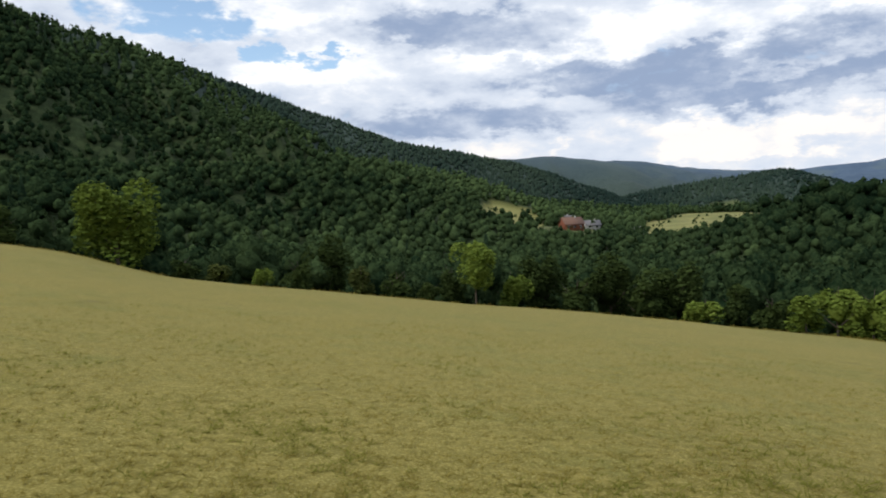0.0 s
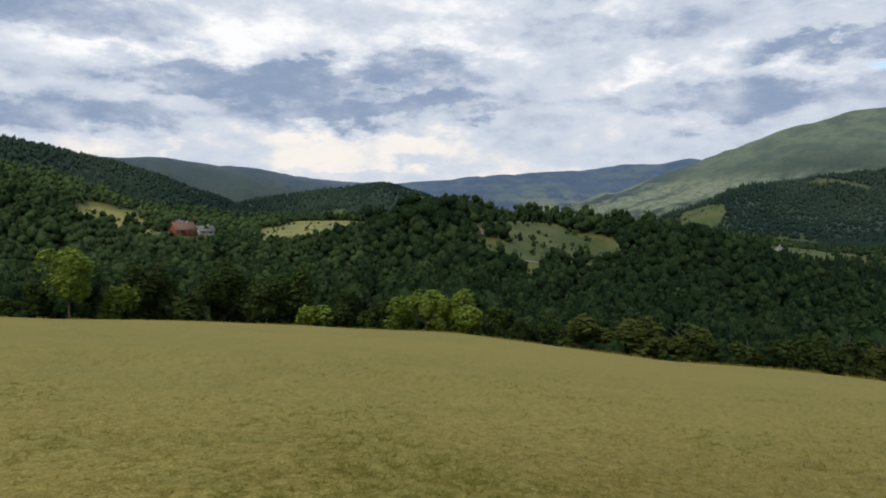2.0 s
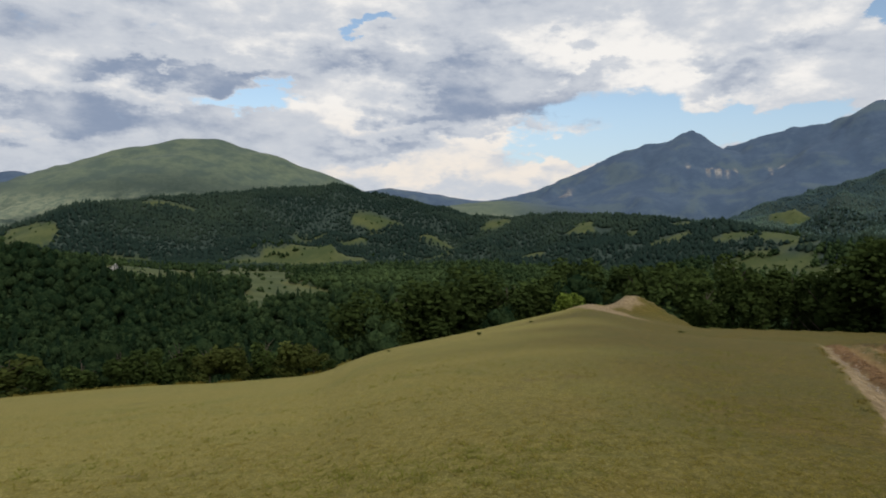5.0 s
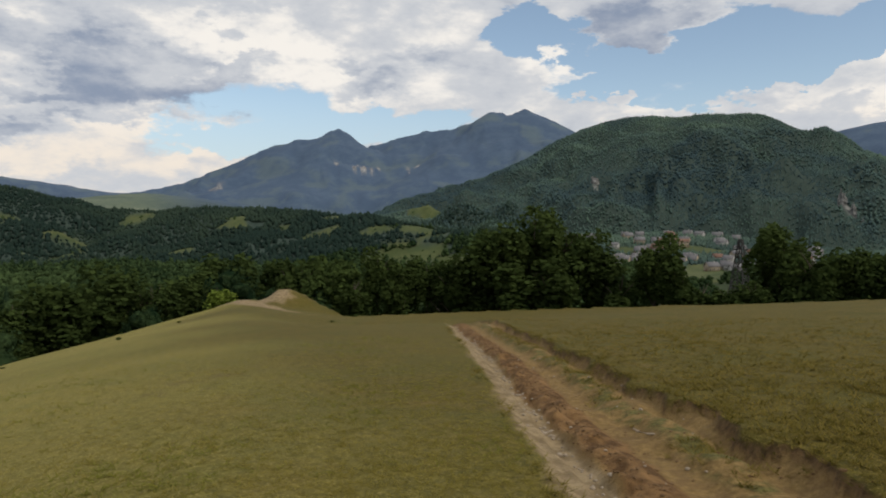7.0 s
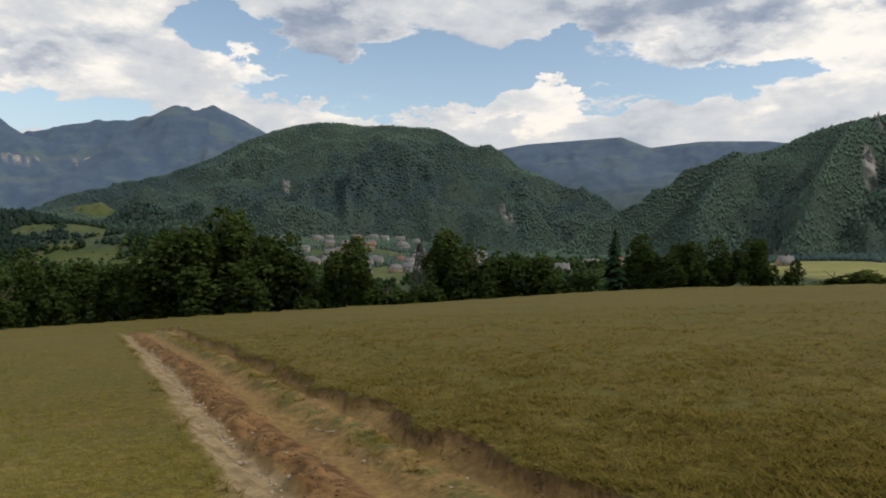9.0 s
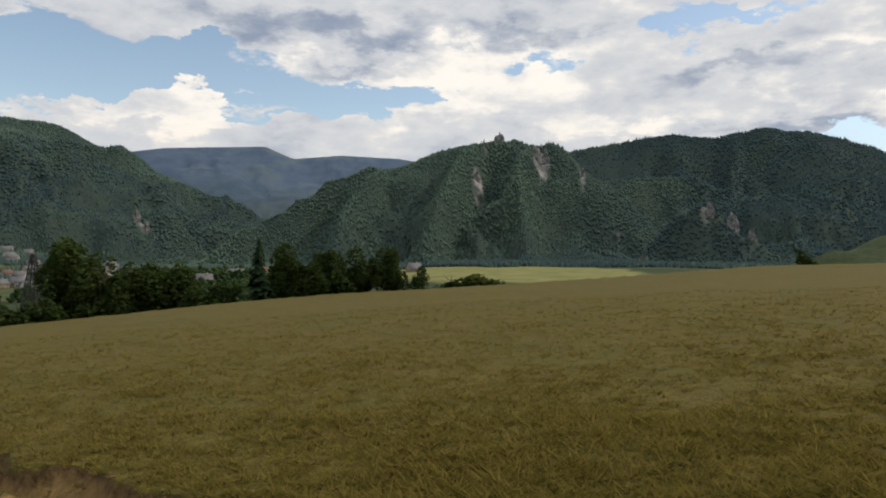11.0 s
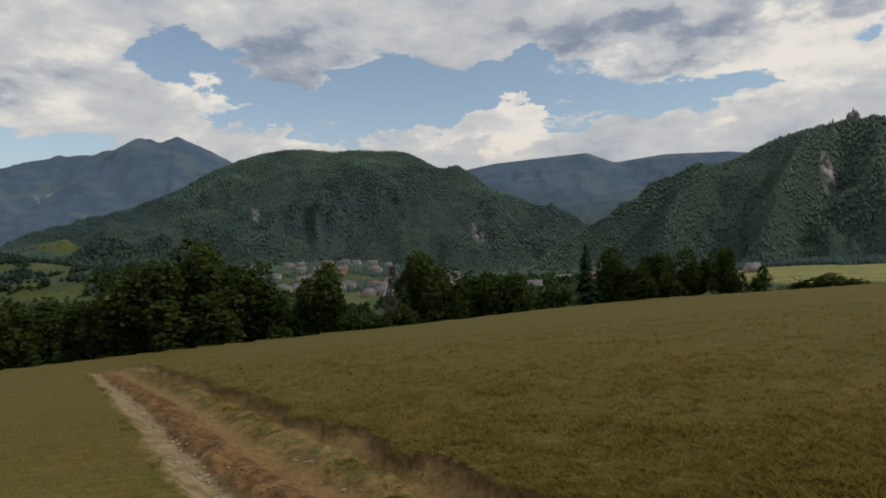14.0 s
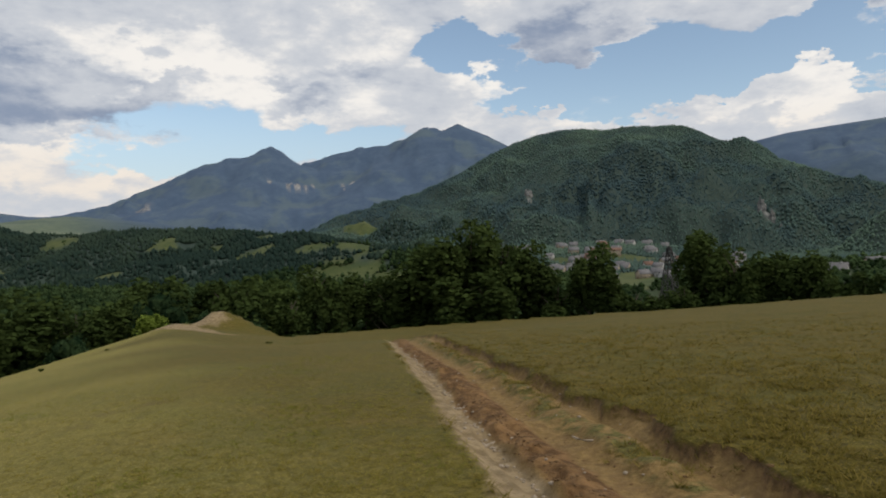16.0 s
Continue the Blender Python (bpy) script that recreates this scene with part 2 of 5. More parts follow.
    field = n.mix(attribute(n, "pale"), field, n.mix(n.ramp(n.noise(p, 0.05, 5.0, 0.6), 0.35, 0.65), (0.15, 0.16, 0.05), (0.24, 0.225, 0.078)))
    scale = n.noise(p, 0.012, 9.0, 0.65)
    # ground of the far woods, darkened in colour for canopy shade in the gaps
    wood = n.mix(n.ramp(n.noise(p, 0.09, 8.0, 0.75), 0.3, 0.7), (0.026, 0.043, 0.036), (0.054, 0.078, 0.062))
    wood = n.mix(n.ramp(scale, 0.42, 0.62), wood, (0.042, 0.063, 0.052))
    stone = n.mix(n.ramp(n.noise(p, 0.05, 8.0, 0.7), 0.35, 0.65), (0.12, 0.12, 0.12), (0.42, 0.4, 0.37))
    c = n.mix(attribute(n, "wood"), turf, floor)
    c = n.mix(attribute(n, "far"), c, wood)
    c = n.mix(attribute(n, "field"), c, field)
    grain = n.noise(p, 0.05, 8.0, 0.75)
    patch = n.noise(p, 0.006, 6.0, 0.6)
    # blue haze and paler lit patches painted into the distant ground's colour
    haze_blue = n.mix(n.ramp(scale, 0.38, 0.62), (0.066, 0.102, 0.162), (0.088, 0.13, 0.19))
    haze_blue = n.mix(n.math("MULTIPLY", n.ramp(grain, 0.35, 0.65), 0.6), haze_blue, (0.058, 0.092, 0.145))
    haze_blue = n.mix(n.math("MULTIPLY", n.ramp(patch, 0.5, 0.62), 0.45), haze_blue, (0.115, 0.152, 0.15))
    c = n.mix(attribute(n, "distant"), c, haze_blue)
    # grassy slopes and pasture, their greens greyed and paled for haze
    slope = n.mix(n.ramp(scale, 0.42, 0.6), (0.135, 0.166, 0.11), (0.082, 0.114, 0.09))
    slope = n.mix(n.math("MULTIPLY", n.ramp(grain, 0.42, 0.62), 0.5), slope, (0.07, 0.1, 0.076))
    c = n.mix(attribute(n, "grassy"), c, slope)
    pasture = n.mix(n.ramp(grain, 0.38, 0.6), (0.1, 0.135, 0.1), (0.21, 0.235, 0.155))
    c = n.mix(n.math("MULTIPLY", attribute(n, "pasture"), n.ramp(patch, 0.40, 0.54)), c, pasture)
    c = n.mix(n.math("MULTIPLY", attribute(n, "rock"), n.ramp(n.noise(p, 0.03, 6.0, 0.7), 0.36, 0.5)), c, stone)
    c = n.mix(attribute(n, "earth"), c, earth)
    clods = n.math("MULTIPLY", n.noise(p, 8.0, 6.0, 0.68), n.math("MULTIPLY", attribute(n, "earth"), 5.0))
    return c, n.math("ADD", n.math("MULTIPLY", fine, 0.3), clods)


GROUND = surface("ground", ground_colours, 0.95, (0.5, 0.03))


def leaf_material(name, dark, light, through=0.3, grain=0.0):
    """Leaves that differ from clump to clump; grain: leafy relief and mottling, in clumps to the metre."""
    m = bpy.data.materials.new(name)
    m.use_nodes = True
    n = Nodes(m.node_tree)
    island = n.add("ShaderNodeNewGeometry", 8)
    each = n.add("ShaderNodeObjectInfo", 5)
    tint = attribute(n, "tint")
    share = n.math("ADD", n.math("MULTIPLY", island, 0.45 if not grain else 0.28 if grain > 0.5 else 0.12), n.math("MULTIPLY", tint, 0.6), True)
    a = n.tree.nodes.new("ShaderNodeBsdfDiffuse")
    b = n.tree.nodes.new("ShaderNodeBsdfTranslucent")
    if grain:
        leafy = n.noise(n.add("ShaderNodeTexCoord", 3), grain, 3.0, 0.7)
        share = n.math("ADD", share, n.math("MULTIPLY", n.math("SUBTRACT", leafy, 0.5), 1.1 if grain > 0.5 else 0.4), True)
        bump = n.add("ShaderNodeBump", 0, {"Strength": 0.75 if grain > 0.5 else 0.4, "Distance": 0.9 / grain}, {"Height": leafy})
        n.tree.links.new(bump, a.inputs["Normal"])
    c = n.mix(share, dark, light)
    c = n.mix(n.math("MULTIPLY", each, 0.35), c, tuple(v * 0.6 for v in dark))
    n.tree.links.new(c, a.inputs[0])
    n.tree.links.new(c, b.inputs[0])
    both = n.add("ShaderNodeMixShader", 0, {0: through}, {1: a.outputs[0], 2: b.outputs[0]})
    out = n.tree.nodes.new("ShaderNodeOutputMaterial")
    n.tree.links.new(both, out.inputs[0])
    return m


LEAF = leaf_material("leaves", (0.022, 0.038, 0.013), (0.086, 0.122, 0.034))
LEAF_BRIGHT = leaf_material("bright_leaves", (0.075, 0.12, 0.02), (0.25, 0.32, 0.06))
LEAF_OLIVE = leaf_material("olive_leaves", (0.04, 0.055, 0.015), (0.12, 0.14, 0.04))
NEEDLE = leaf_material("needles", (0.012, 0.026, 0.014), (0.045, 0.072, 0.034), 0.1, 1.1)
FOREST = leaf_material("forest_leaves", (0.012, 0.027, 0.013), (0.118, 0.176, 0.066), 0.15, 0.9)
# haze is put into the leaf colour of these two, bluer than near forest
HAZED_FOREST = leaf_material("hazed_forest", (0.05, 0.084, 0.096), (0.18, 0.262, 0.165), 0.15, 0.3)
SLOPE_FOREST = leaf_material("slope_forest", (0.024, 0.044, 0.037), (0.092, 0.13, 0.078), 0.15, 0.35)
GRASS = leaf_material("grass_blades", (0.2, 0.172, 0.036), (0.4, 0.33, 0.09), 0.5)
BARK = surface("bark", lambda n, p: (n.mix(n.noise(p, 6.0, 6.0, 0.7), (0.03, 0.024, 0.018), (0.14, 0.115, 0.09)), n.noise(p, 12.0)), 0.95, (0.8, 0.03))

# ---- relief of the land ----


def lattice(x, y, seed):
    h = (x.astype(np.int64) * 374761393 + y.astype(np.int64) * 668265263 + seed * 974711) & 0xFFFFFFFF
    h = ((h ^ (h >> 13)) * 1274126177) & 0xFFFFFFFF
    return ((h ^ (h >> 16)) & 0xFFFF) / 65535.0


def value(x, y, seed=0):
    xi, yi = np.floor(x), np.floor(y)
    u, v = x - xi, y - yi
    u, v = u * u * (3 - 2 * u), v * v * (3 - 2 * v)
    a, b = lattice(xi, yi, seed), lattice(xi + 1, yi, seed)
    c, d = lattice(xi, yi + 1, seed), lattice(xi + 1, yi + 1, seed)
    return (a * (1 - u) + b * u) * (1 - v) + (c * (1 - u) + d * u) * v


def fbm(x, y, octaves=4, seed=0):
    total, scale, size = 0.0, 1.0, 0.0
    for k in range(octaves):
        total = total + scale * (value(x * 2 ** k, y * 2 ** k, seed + k) * 2 - 1)
        size, scale = size + scale, scale * 0.5
    return total / size


def smooth(x, low, high):
    t = np.clip((x - low) / (high - low), 0, 1)
    return t * t * (3 - 2 * t)


def spot(bearing, distance):
    return distance * math.sin(radians(bearing)), distance * math.cos(radians(bearing))


# The edge of the meadow: bearing, distance, height
EDGE = [(-180, 90, 13), (-110, 90, 14), (-60, 85, 4.5), (-32, 82, -0.45), (-28, 82, -1.7), (-25, 80, -3.1), (-21.5, 80, -4.75), (-15, 80, -6.3), (-8.7, 80, -7.5), (2.4, 78, -9.2),
        (13, 75, -10.0), (22.5, 70, -10.2), (32, 64, -9.8), (40.5, 58, -9.8), (48, 54, -9.7), (55, 52, -9.4)]
EDGE += [(64, 50, -8.95), (71.5, 49, -8.35), (74, 55, -8.5), (78, 60, -8.2),
         (84, 64, -7.3), (89, 67, -6.3), (93, 68, -5.2), (101, 62, -6.0), (108, 60, -5.5), (115, 58, -4.9), (122, 56, -4.29), (128.8, 55.5, -3.84), (135, 55, -3.41), (142.7, 56, -2.71), (156.3, 60, -1.91),
         (168.5, 64, -1.08), (177.5, 68, -0.23), (185.8, 72, 0.73), (195.5, 78, 1.35), (205, 84, 3.4), (240, 90, 10), (300, 85, 4.5), (360, 78, -9)]
# Ridges: slope of the flanks, breadth of the crest, then bearing, distance and height of each node
RIDGES = {
    "wooded_mountain": (0.5, 20, [(-110, 420, 69), (-70, 520, 129), (-31.4, 700, 180), (-22.6, 760, 165), (-12.5, 850, 133), (-3.7, 950, 91), (5.4, 1100, 70), (9, 1200, 51), (13.4, 1350, 18)]),
    "shoulder": (0.26, 30, [(-30, 380, 24), (-14, 430, 23), (-6, 470, 30), (0, 520, 23), (5, 590, 4), (10, 660, -4)]),
    "low_field": (0.045, 30, [(13, 640, -13), (18, 650, -9), (22, 650, -8.5), (27, 620, -10)]),
    "knoll": (0.24, 15, [(24, 310, -17), (26, 322, -11), (28.5, 330, -7), (31.7, 340, -5.5), (34, 370, -5), (37, 400, -5), (40, 430, -7), (45, 420, -9), (48, 380, -12), (50, 350, -17), (52, 330, -25), (54, 300, -37), (57, 280, -47)]),
    "dark_ridge": (0.3, 20, [(12, 1400, 0), (15.7, 1450, 20), (18, 1500, 31), (22.6, 1500, 48), (25.8, 1500, 57), (28, 1480, 42), (30.8, 1450, 13), (33, 1400, -18)]),
    "blue_ridge": (0.25, 30, [(-5, 2300, 140), (3, 2300, 158), (9, 2350, 165), (11.7, 2400, 152), (15.7, 2500, 144), (19.8, 2700, 120), (22.6, 2900, 116), (27, 3000, 117), (31.7, 3000, 136), (36, 3100, 157), (42.3, 3300, 182), (45, 3400, 211), (48, 3400, 208), (49.9, 3400, 232), (51.3, 3300, 201), (56, 3200, 150)]),
    "dome": (0.36, 60, [(44, 2500, 48), (51.3, 2500, 134), (53.3, 2500, 164), (55, 2500, 204), (58.1, 2500, 268), (61, 2500, 302), (63.2, 2500, 306), (65.2, 2500, 282), (67.6, 2500, 251), (69.6, 2500, 203), (71, 2500, 174), (75, 2450, 110), (80, 2400, 60)]),
    "long_hill": (0.3, 25, [(47, 820, -45), (49.7, 900, -20), (53.8, 1050, 28), (57.7, 1150, 44), (61.6, 1200, 55), (66, 1250, 67), (71.3, 1280, 79), (72.7, 1280, 88), (74.5, 1280, 72), (77.3, 1270, 65), (79.5, 1250, 49), (82.8, 1200, 31), (86.5, 1150, 26), (88, 1120, 30), (93, 1050, 30), (97.7, 1000, 27), (104, 900, 15), (106, 850, 8), (109, 800, 0), (111.3, 770, -8), (113.5, 740, -17), (116, 700, -30)]),
    "pass": (0.2, 40, [(77, 4200, 270), (80.5, 4200, 243), (83.7, 4100, 190), (88.6, 4000, 200)]),
    "sunny_hill": (0.15, 40, [(79, 2700, 90), (83.5, 2700, 120), (86, 2700, 130), (91, 2700, 110)]),
    "crags": (0.5, 12, [(84, 3500, 150), (88.6, 3500, 208), (93.2, 3500, 337), (95.8, 3500, 411), (97.6, 3500, 442), (98.9, 3500, 446), (100.1, 3500, 494), (100.6, 3500, 496), (101.1, 3500, 480), (102.6, 3520, 404), (105.8, 3550, 470), (107.7, 3550, 500), (109.6, 3550, 509), (111.4, 3550, 541), (113.0, 3550, 595), (114.2, 3550, 585), (115.6, 3550, 612), (117.7, 3550, 552), (118.8, 3550, 497), (124, 3500, 380)]),
    "foot_terrace": (0.1, 40, [(101, 1500, 30), (107, 1500, 38), (112, 1500, 44)]),
    "great_hill": (0.4, 30, [(102, 1650, 13), (104.9, 1680, 43), (108.5, 1700, 85), (113.1, 1700, 136), (116, 1700, 172), (118.6, 1700, 222), (122.2, 1700, 258), (124.8, 1700, 265), (129.9, 1700, 266), (133, 1700, 261), (135.2, 1700, 229), (137.3, 1690, 199), (140.6, 1680, 159), (143.3, 1650, 104), (145.2, 1600, 64), (147.5, 1550, 3)]),
    "village_slope": (0.13, 40, [(118.5, 880, -20), (122, 940, -9), (126, 970, -3), (129, 970, -3), (132, 950, -9), (137, 900, -24)]),
    "back_ridge": (0.4, 40, [(128, 3200, 322), (137, 3200, 391), (140.6, 3200, 428), (144.6, 3200, 446), (147.8, 3200, 459), (150.1, 3200, 409), (153.8, 3200, 432), (158.4, 3200, 426), (161, 3200, 404), (168, 3100, 322)]),
    "rock_hill": (0.62, 10, [(142.5, 1050, -22), (143.6, 1060, -10), (145.3, 1070, 15), (146.6, 1080, 34), (149.6, 1105, 66), (151.4, 1125, 92), (153.5, 1140, 120), (156.1, 1150, 137), (159.3, 1150, 143), (161.5, 1150, 163), (163.7, 1150, 180), (165, 1150, 184), (166.4, 1150, 193), (168.8, 1150, 186), (170.8, 1140, 177), (172.0, 1110, 148), (173.7, 1070, 118), (175.2, 1030, 84), (176.7, 990, 48), (178.8, 940, 8), (180.4, 900, -20)]),
    "face_spur": (0.95, 5, [(164.6, 1130, 176), (163.8, 1070, 154), (163.0, 1010, 122), (162.0, 940, 80), (161.2, 880, 38), (160.8, 830, 0)]),
    "cliff_spur": (1.0, 5, [(169.4, 1125, 176), (168.7, 1060, 152), (168.2, 1000, 120), (168.6, 930, 76), (169.0, 870, 36), (169.0, 820, 0)]),
    "left_spur": (0.85, 6, [(157.2, 1130, 132), (155.9, 1060, 110), (154.9, 990, 76), (154.0, 920, 36), (153.5, 870, 4)]),
    "rock_rib": (0.8, 6, [(178.5, 965, -6), (180.0, 955, 40), (181, 950, 64), (182.4, 945, 73), (184, 930, 48), (186, 915, 24), (188.5, 900, -4)]),
    "mid_spur": (0.5, 10, [(173.5, 1190, 120), (176, 1230, 128), (178.6, 1270, 138), (181.4, 1280, 132), (184.4, 1260, 112), (187, 1220, 80), (190, 1170, 34)]),
    "dark_wall": (0.45, 20, [(166, 1600, 167), (172, 1550, 224), (175.2, 1500, 227), (179.1, 1500, 247), (183.2, 1500, 240), (186.3, 1500, 254), (189.5, 1500, 237), (193.1, 1500, 214), (195.4, 1480, 182), (201, 1400, 117), (210, 1200, 57)]),
    "upper_slope": (0.3, 30, [(205, 500, 40), (225, 330, 60), (250, 300, 65)]),
}
# How broken the crest is, in metres
RIBBED = {"rock_hill": 1.2, "face_spur": 1.3, "cliff_spur": 1.4, "left_spur": 0.9, "rock_rib": 1.2, "mid_spur": 0.8, "dark_wall": 0.8, "great_hill": 0.7, "crags": 0.38, "wooded_mountain": 0.5, "dome": 0.2, "long_hill": 0.45, "back_ridge": 0.5}
JAGGED = {"crags": 11.0, "rock_hill": 9.0, "dark_wall": 7.0, "great_hill": 6.0, "long_hill": 5.0}
# The valley floor by bearing
FLOOR_B = [-180, -110, -40, 0, 20, 28, 38, 50, 75, 92, 110, 128, 150, 165, 180]
FLOOR_Z = [10, 10, -25, -24, -24, -30, -38, -50, -50, -46, -42, -34, -20, -13, -10]
# Open land: bearing, distance, half breadth, half depth
FIELDS = [(5.5, 440, 22, 52), (21.5, 505, 50, 155), (39.5, 366, 40, 48), (36.2, 310, 14, 16), (22.0, 1345, 30, 45), (58.6, 560, 34, 120), (66.5, 640, 38, 165), (69.4, 875, 104, 46), (69.0, 425, 30, 92), (75.8, 1120, 42, 30), (85.6, 1110, 26, 34), (50.5, 960, 34, 60), (10.4, 400, 22, 36)]
TERRACES = [(108, 1370, 42, 44), (99.2, 872, 24, 20), (103.7, 838, 22, 20), (108.6, 815, 44, 24), (105.8, 742, 52, 34), (110.2, 700, 30, 26), (96.0, 930, 16, 16), (100.6, 940, 20, 14), (92.6, 985, 14, 14), (57.2, 905, 30, 16), (80.0, 960, 40, 14), (73.6, 1010, 26, 12)]
GARDENS = [(129.5, 640, 34, 130), (124, 780, 44, 60), (127, 860, 70, 26), (132.5, 720, 30, 60), (162, 610, 50, 170), (170, 520, 75, 190), (-19, 530, 11, 22), (-16.6, 500, 5, 6), (-3.5, 490, 8, 14), (56.2, 510, 10, 20), (132, 240, 8, 10)]
OPEN_LAND = FIELDS + TERRACES
HEDGED = len(OPEN_LAND)


# Bare rock on the slopes: bearing, distance, half breadth, half depth
SCREES = [(100.4, 3190, 14, 26), (101.9, 3165, 14, 30), (102.6, 3150, 15, 26), (103.2, 3165, 13, 24), (103.8, 3180, 10, 30), (106.2, 3180, 13, 30), (106.9, 3190, 15, 25), (91.2, 3200, 40, 40), (121.2, 1358, 6, 12), (138.9, 1190, 8, 20), (170, 1085, 16, 35), (165, 1040, 8, 40), (166, 1000, 8, 35), (173.4, 1060, 5, 40), (165.5, 1130, 4, 14), (182.6, 935, 5, 20)]
# A pale footpath over the open hill
PATHS = [[(33.2, 293), (35.6, 298), (38.3, 307), (40.2, 322), (41.8, 338)], [(36.6, 300), (37.7, 283), (39.0, 271), (39.9, 259), (40.7, 243)], [(33.3, 360), (33.9, 322)]]


def path_mask(x, y, wide):
    out = np.full_like(x, 1e9)
    for line in PATHS:
        for (b0, d0), (b1, d1) in zip(line, line[1:]):
            (ax, ay), (bx, by) = spot(b0, d0), spot(b1, d1)
            length = math.hypot(bx - ax, by - ay)
            t = np.clip(((x - ax) * (bx - ax) + (y - ay) * (by - ay)) / length, 0, length)
            out = np.minimum(out, np.hypot(x - ax - t * (bx - ax) / length, y - ay - t * (by - ay) / length))
    return smooth(out, wide, wide * 0.5)


strips = random.Random(5)
OPEN_LAND += [(strips.uniform(50, 84), strips.uniform(820, 1150), strips.uniform(24, 60), strips.uniform(7, 11)) for k in range(9)]
OPEN_LAND += [(strips.uniform(88, 111), strips.uniform(700, 980), strips.uniform(18, 44), strips.uniform(6, 10)) for k in range(9)]
OPEN_LAND += GARDENS


# two straw-yellow fields, then two whose colour is brightened for sunshine on them
PALE = [(5.5, 440, 22, 52), (21.5, 505, 50, 155), (162, 610, 50, 170), (170, 520, 75, 190)]


def field_mask(x, y, lands=OPEN_LAND):
    out = np.zeros_like(x)
    wob = 0.35 * fbm(x / 26, y / 26, 3, 7)
    for b, d, across, along in lands:
        s, c = math.sin(radians(b)), math.cos(radians(b))
        u, v = (x * c - y * s) / across, (x * s + y * c - d) / along
        out = np.maximum(out, smooth(-(u * u + v * v) + wob, -1.1, -0.85))
    return out


TRACK = [(-14, 2.6), (-6, -0.2), (0.6, -2.25), (2.6, -2.95), (4.6, -3.5), (9.02, -4.88), (16.07, -7.09), (22.13, -8.97), (28.16, -10.83), (33, -12.0), (38, -11.6), (44, -9.8)]


def track_side(x, y):
    """Metres from the track's middle line (plus: to its right, going away) and along it."""
    best, side, along, run = np.full_like(x, 1e9), np.zeros_like(x), np.zeros_like(x), 0.0
    for (ax, ay), (bx, by) in zip(TRACK, TRACK[1:]):
        length = math.hypot(bx - ax, by - ay)
        ux, uy = (bx - ax) / length, (by - ay) / length
        t = np.clip((x - ax) * ux + (y - ay) * uy, 0, length)
        px, py = x - ax - t * ux, y - ay - t * uy
        d = np.hypot(px, py)
        near = d < best
        best = np.where(near, d, best)
        side = np.where(near, np.where(px * uy - py * ux > 0, d, -d), side)
        along = np.where(near, run + t, along)
        run += length
    return side, along


EDGE_B = np.arange(-181, 361, 0.25)


def rounded(values, width):
    """The edge's values at EDGE_B with their corners rounded off over width degrees."""
    e = sorted(EDGE)
    raw = np.interp(EDGE_B, [p[0] for p in e], values([p for p in e]))
    reach = int(16 * width)
    k = np.exp(-0.5 * (np.arange(-reach, reach + 1) * 0.25 / width) ** 2)
    return np.convolve(np.pad(raw, len(k) // 2, mode="edge"), k / k.sum(), "valid")


EDGE_D = rounded(lambda e: [p[1] for p in e], 1.0)
EDGE_Z = rounded(lambda e: [p[2] for p in e], 0.8)
EDGE_Z_SOFT = rounded(lambda e: [p[2] for p in e], 9.0)


def edge_of(bearing):
    return np.interp(bearing, EDGE_B, EDGE_D), np.interp(bearing, EDGE_B, EDGE_Z)


# Light (plus) and shade (minus) painted into each ridge's forest tint; minus adds conifers
RIDGE_LIGHT = {"dark_wall": -0.5, "mid_spur": -0.05, "rock_rib": -0.05, "rock_hill": 0.2, "face_spur": 0.4, "cliff_spur": 0.36, "left_spur": 0.2, "great_hill": -0.06, "wooded_mountain": -0.12, "shoulder": 0.14, "long_hill": -0.22, "dark_ridge": 0.0, "knoll": 0.05, "foot_terrace": -0.1}


def hills(x, y, bearing, owner=None):
    gully = fbm(x / 170, y / 170, 5, 11)
    fine = fbm(x / 45, y / 45, 3, 23)
    total = np.interp(bearing, FLOOR_B, FLOOR_Z) + 3 * gully
    r = np.hypot(x, y)
    total = total - 25 * smooth(r, 1300, 2400)
    for name, (slope, crest, nodes) in RIDGES.items():
        jag = JAGGED.get(name, 0.0)
        best, run = np.full_like(x, -1e9), 0.0
        for (b0, d0, z0), (b1, d1, z1) in zip(nodes, nodes[1:]):
            (ax, ay), (bx, by) = spot(b0, d0), spot(b1, d1)
            length = math.hypot(bx - ax, by - ay)
            ux, uy = (bx - ax) / length, (by - ay) / length
            t = np.clip((x - ax) * ux + (y - ay) * uy, 0, length)
            d = np.hypot(x - ax - t * ux, y - ay - t * uy)
            top = z0 + (z1 - z0) * t / length - slope * (np.sqrt(d * d + crest * crest) - crest)
            m = np.nonzero(top > np.maximum(best, total - 30))[0]
            if len(m):
                ribs = 1.0 - 2.2 * np.abs(fbm((run + t[m]) / 110 + 0.25 * gully[m], d[m] / 420, 3, 83))
                top[m] += np.minimum(d[m], 260) * slope * (0.35 * (gully[m] - 0.45) + 0.3 * (fine[m] - 0.4) * smooth(-r[m], -2300, -1500) + RIBBED.get(name, 0.55) * (ribs - 0.92))
                top[m] += jag * fbm((run + t[m]) / 38, np.zeros(len(m)), 3, 7) * np.exp(-d[m] / 50)
            run += length
            best = np.maximum(best, top)
        if owner is not None:
            owner[best > total] = RIDGE_LIGHT.get(name, 0.0)
        soft = 5.0
        total = np.where(np.abs(total - best) > 40, np.maximum(total, best), 0) + np.where(np.abs(total - best) > 40, 0, np.maximum(total, best) + soft * np.log1p(np.exp(-np.abs(total - best) / soft)) * smooth(np.abs(total - best), 40, 10))
    return total


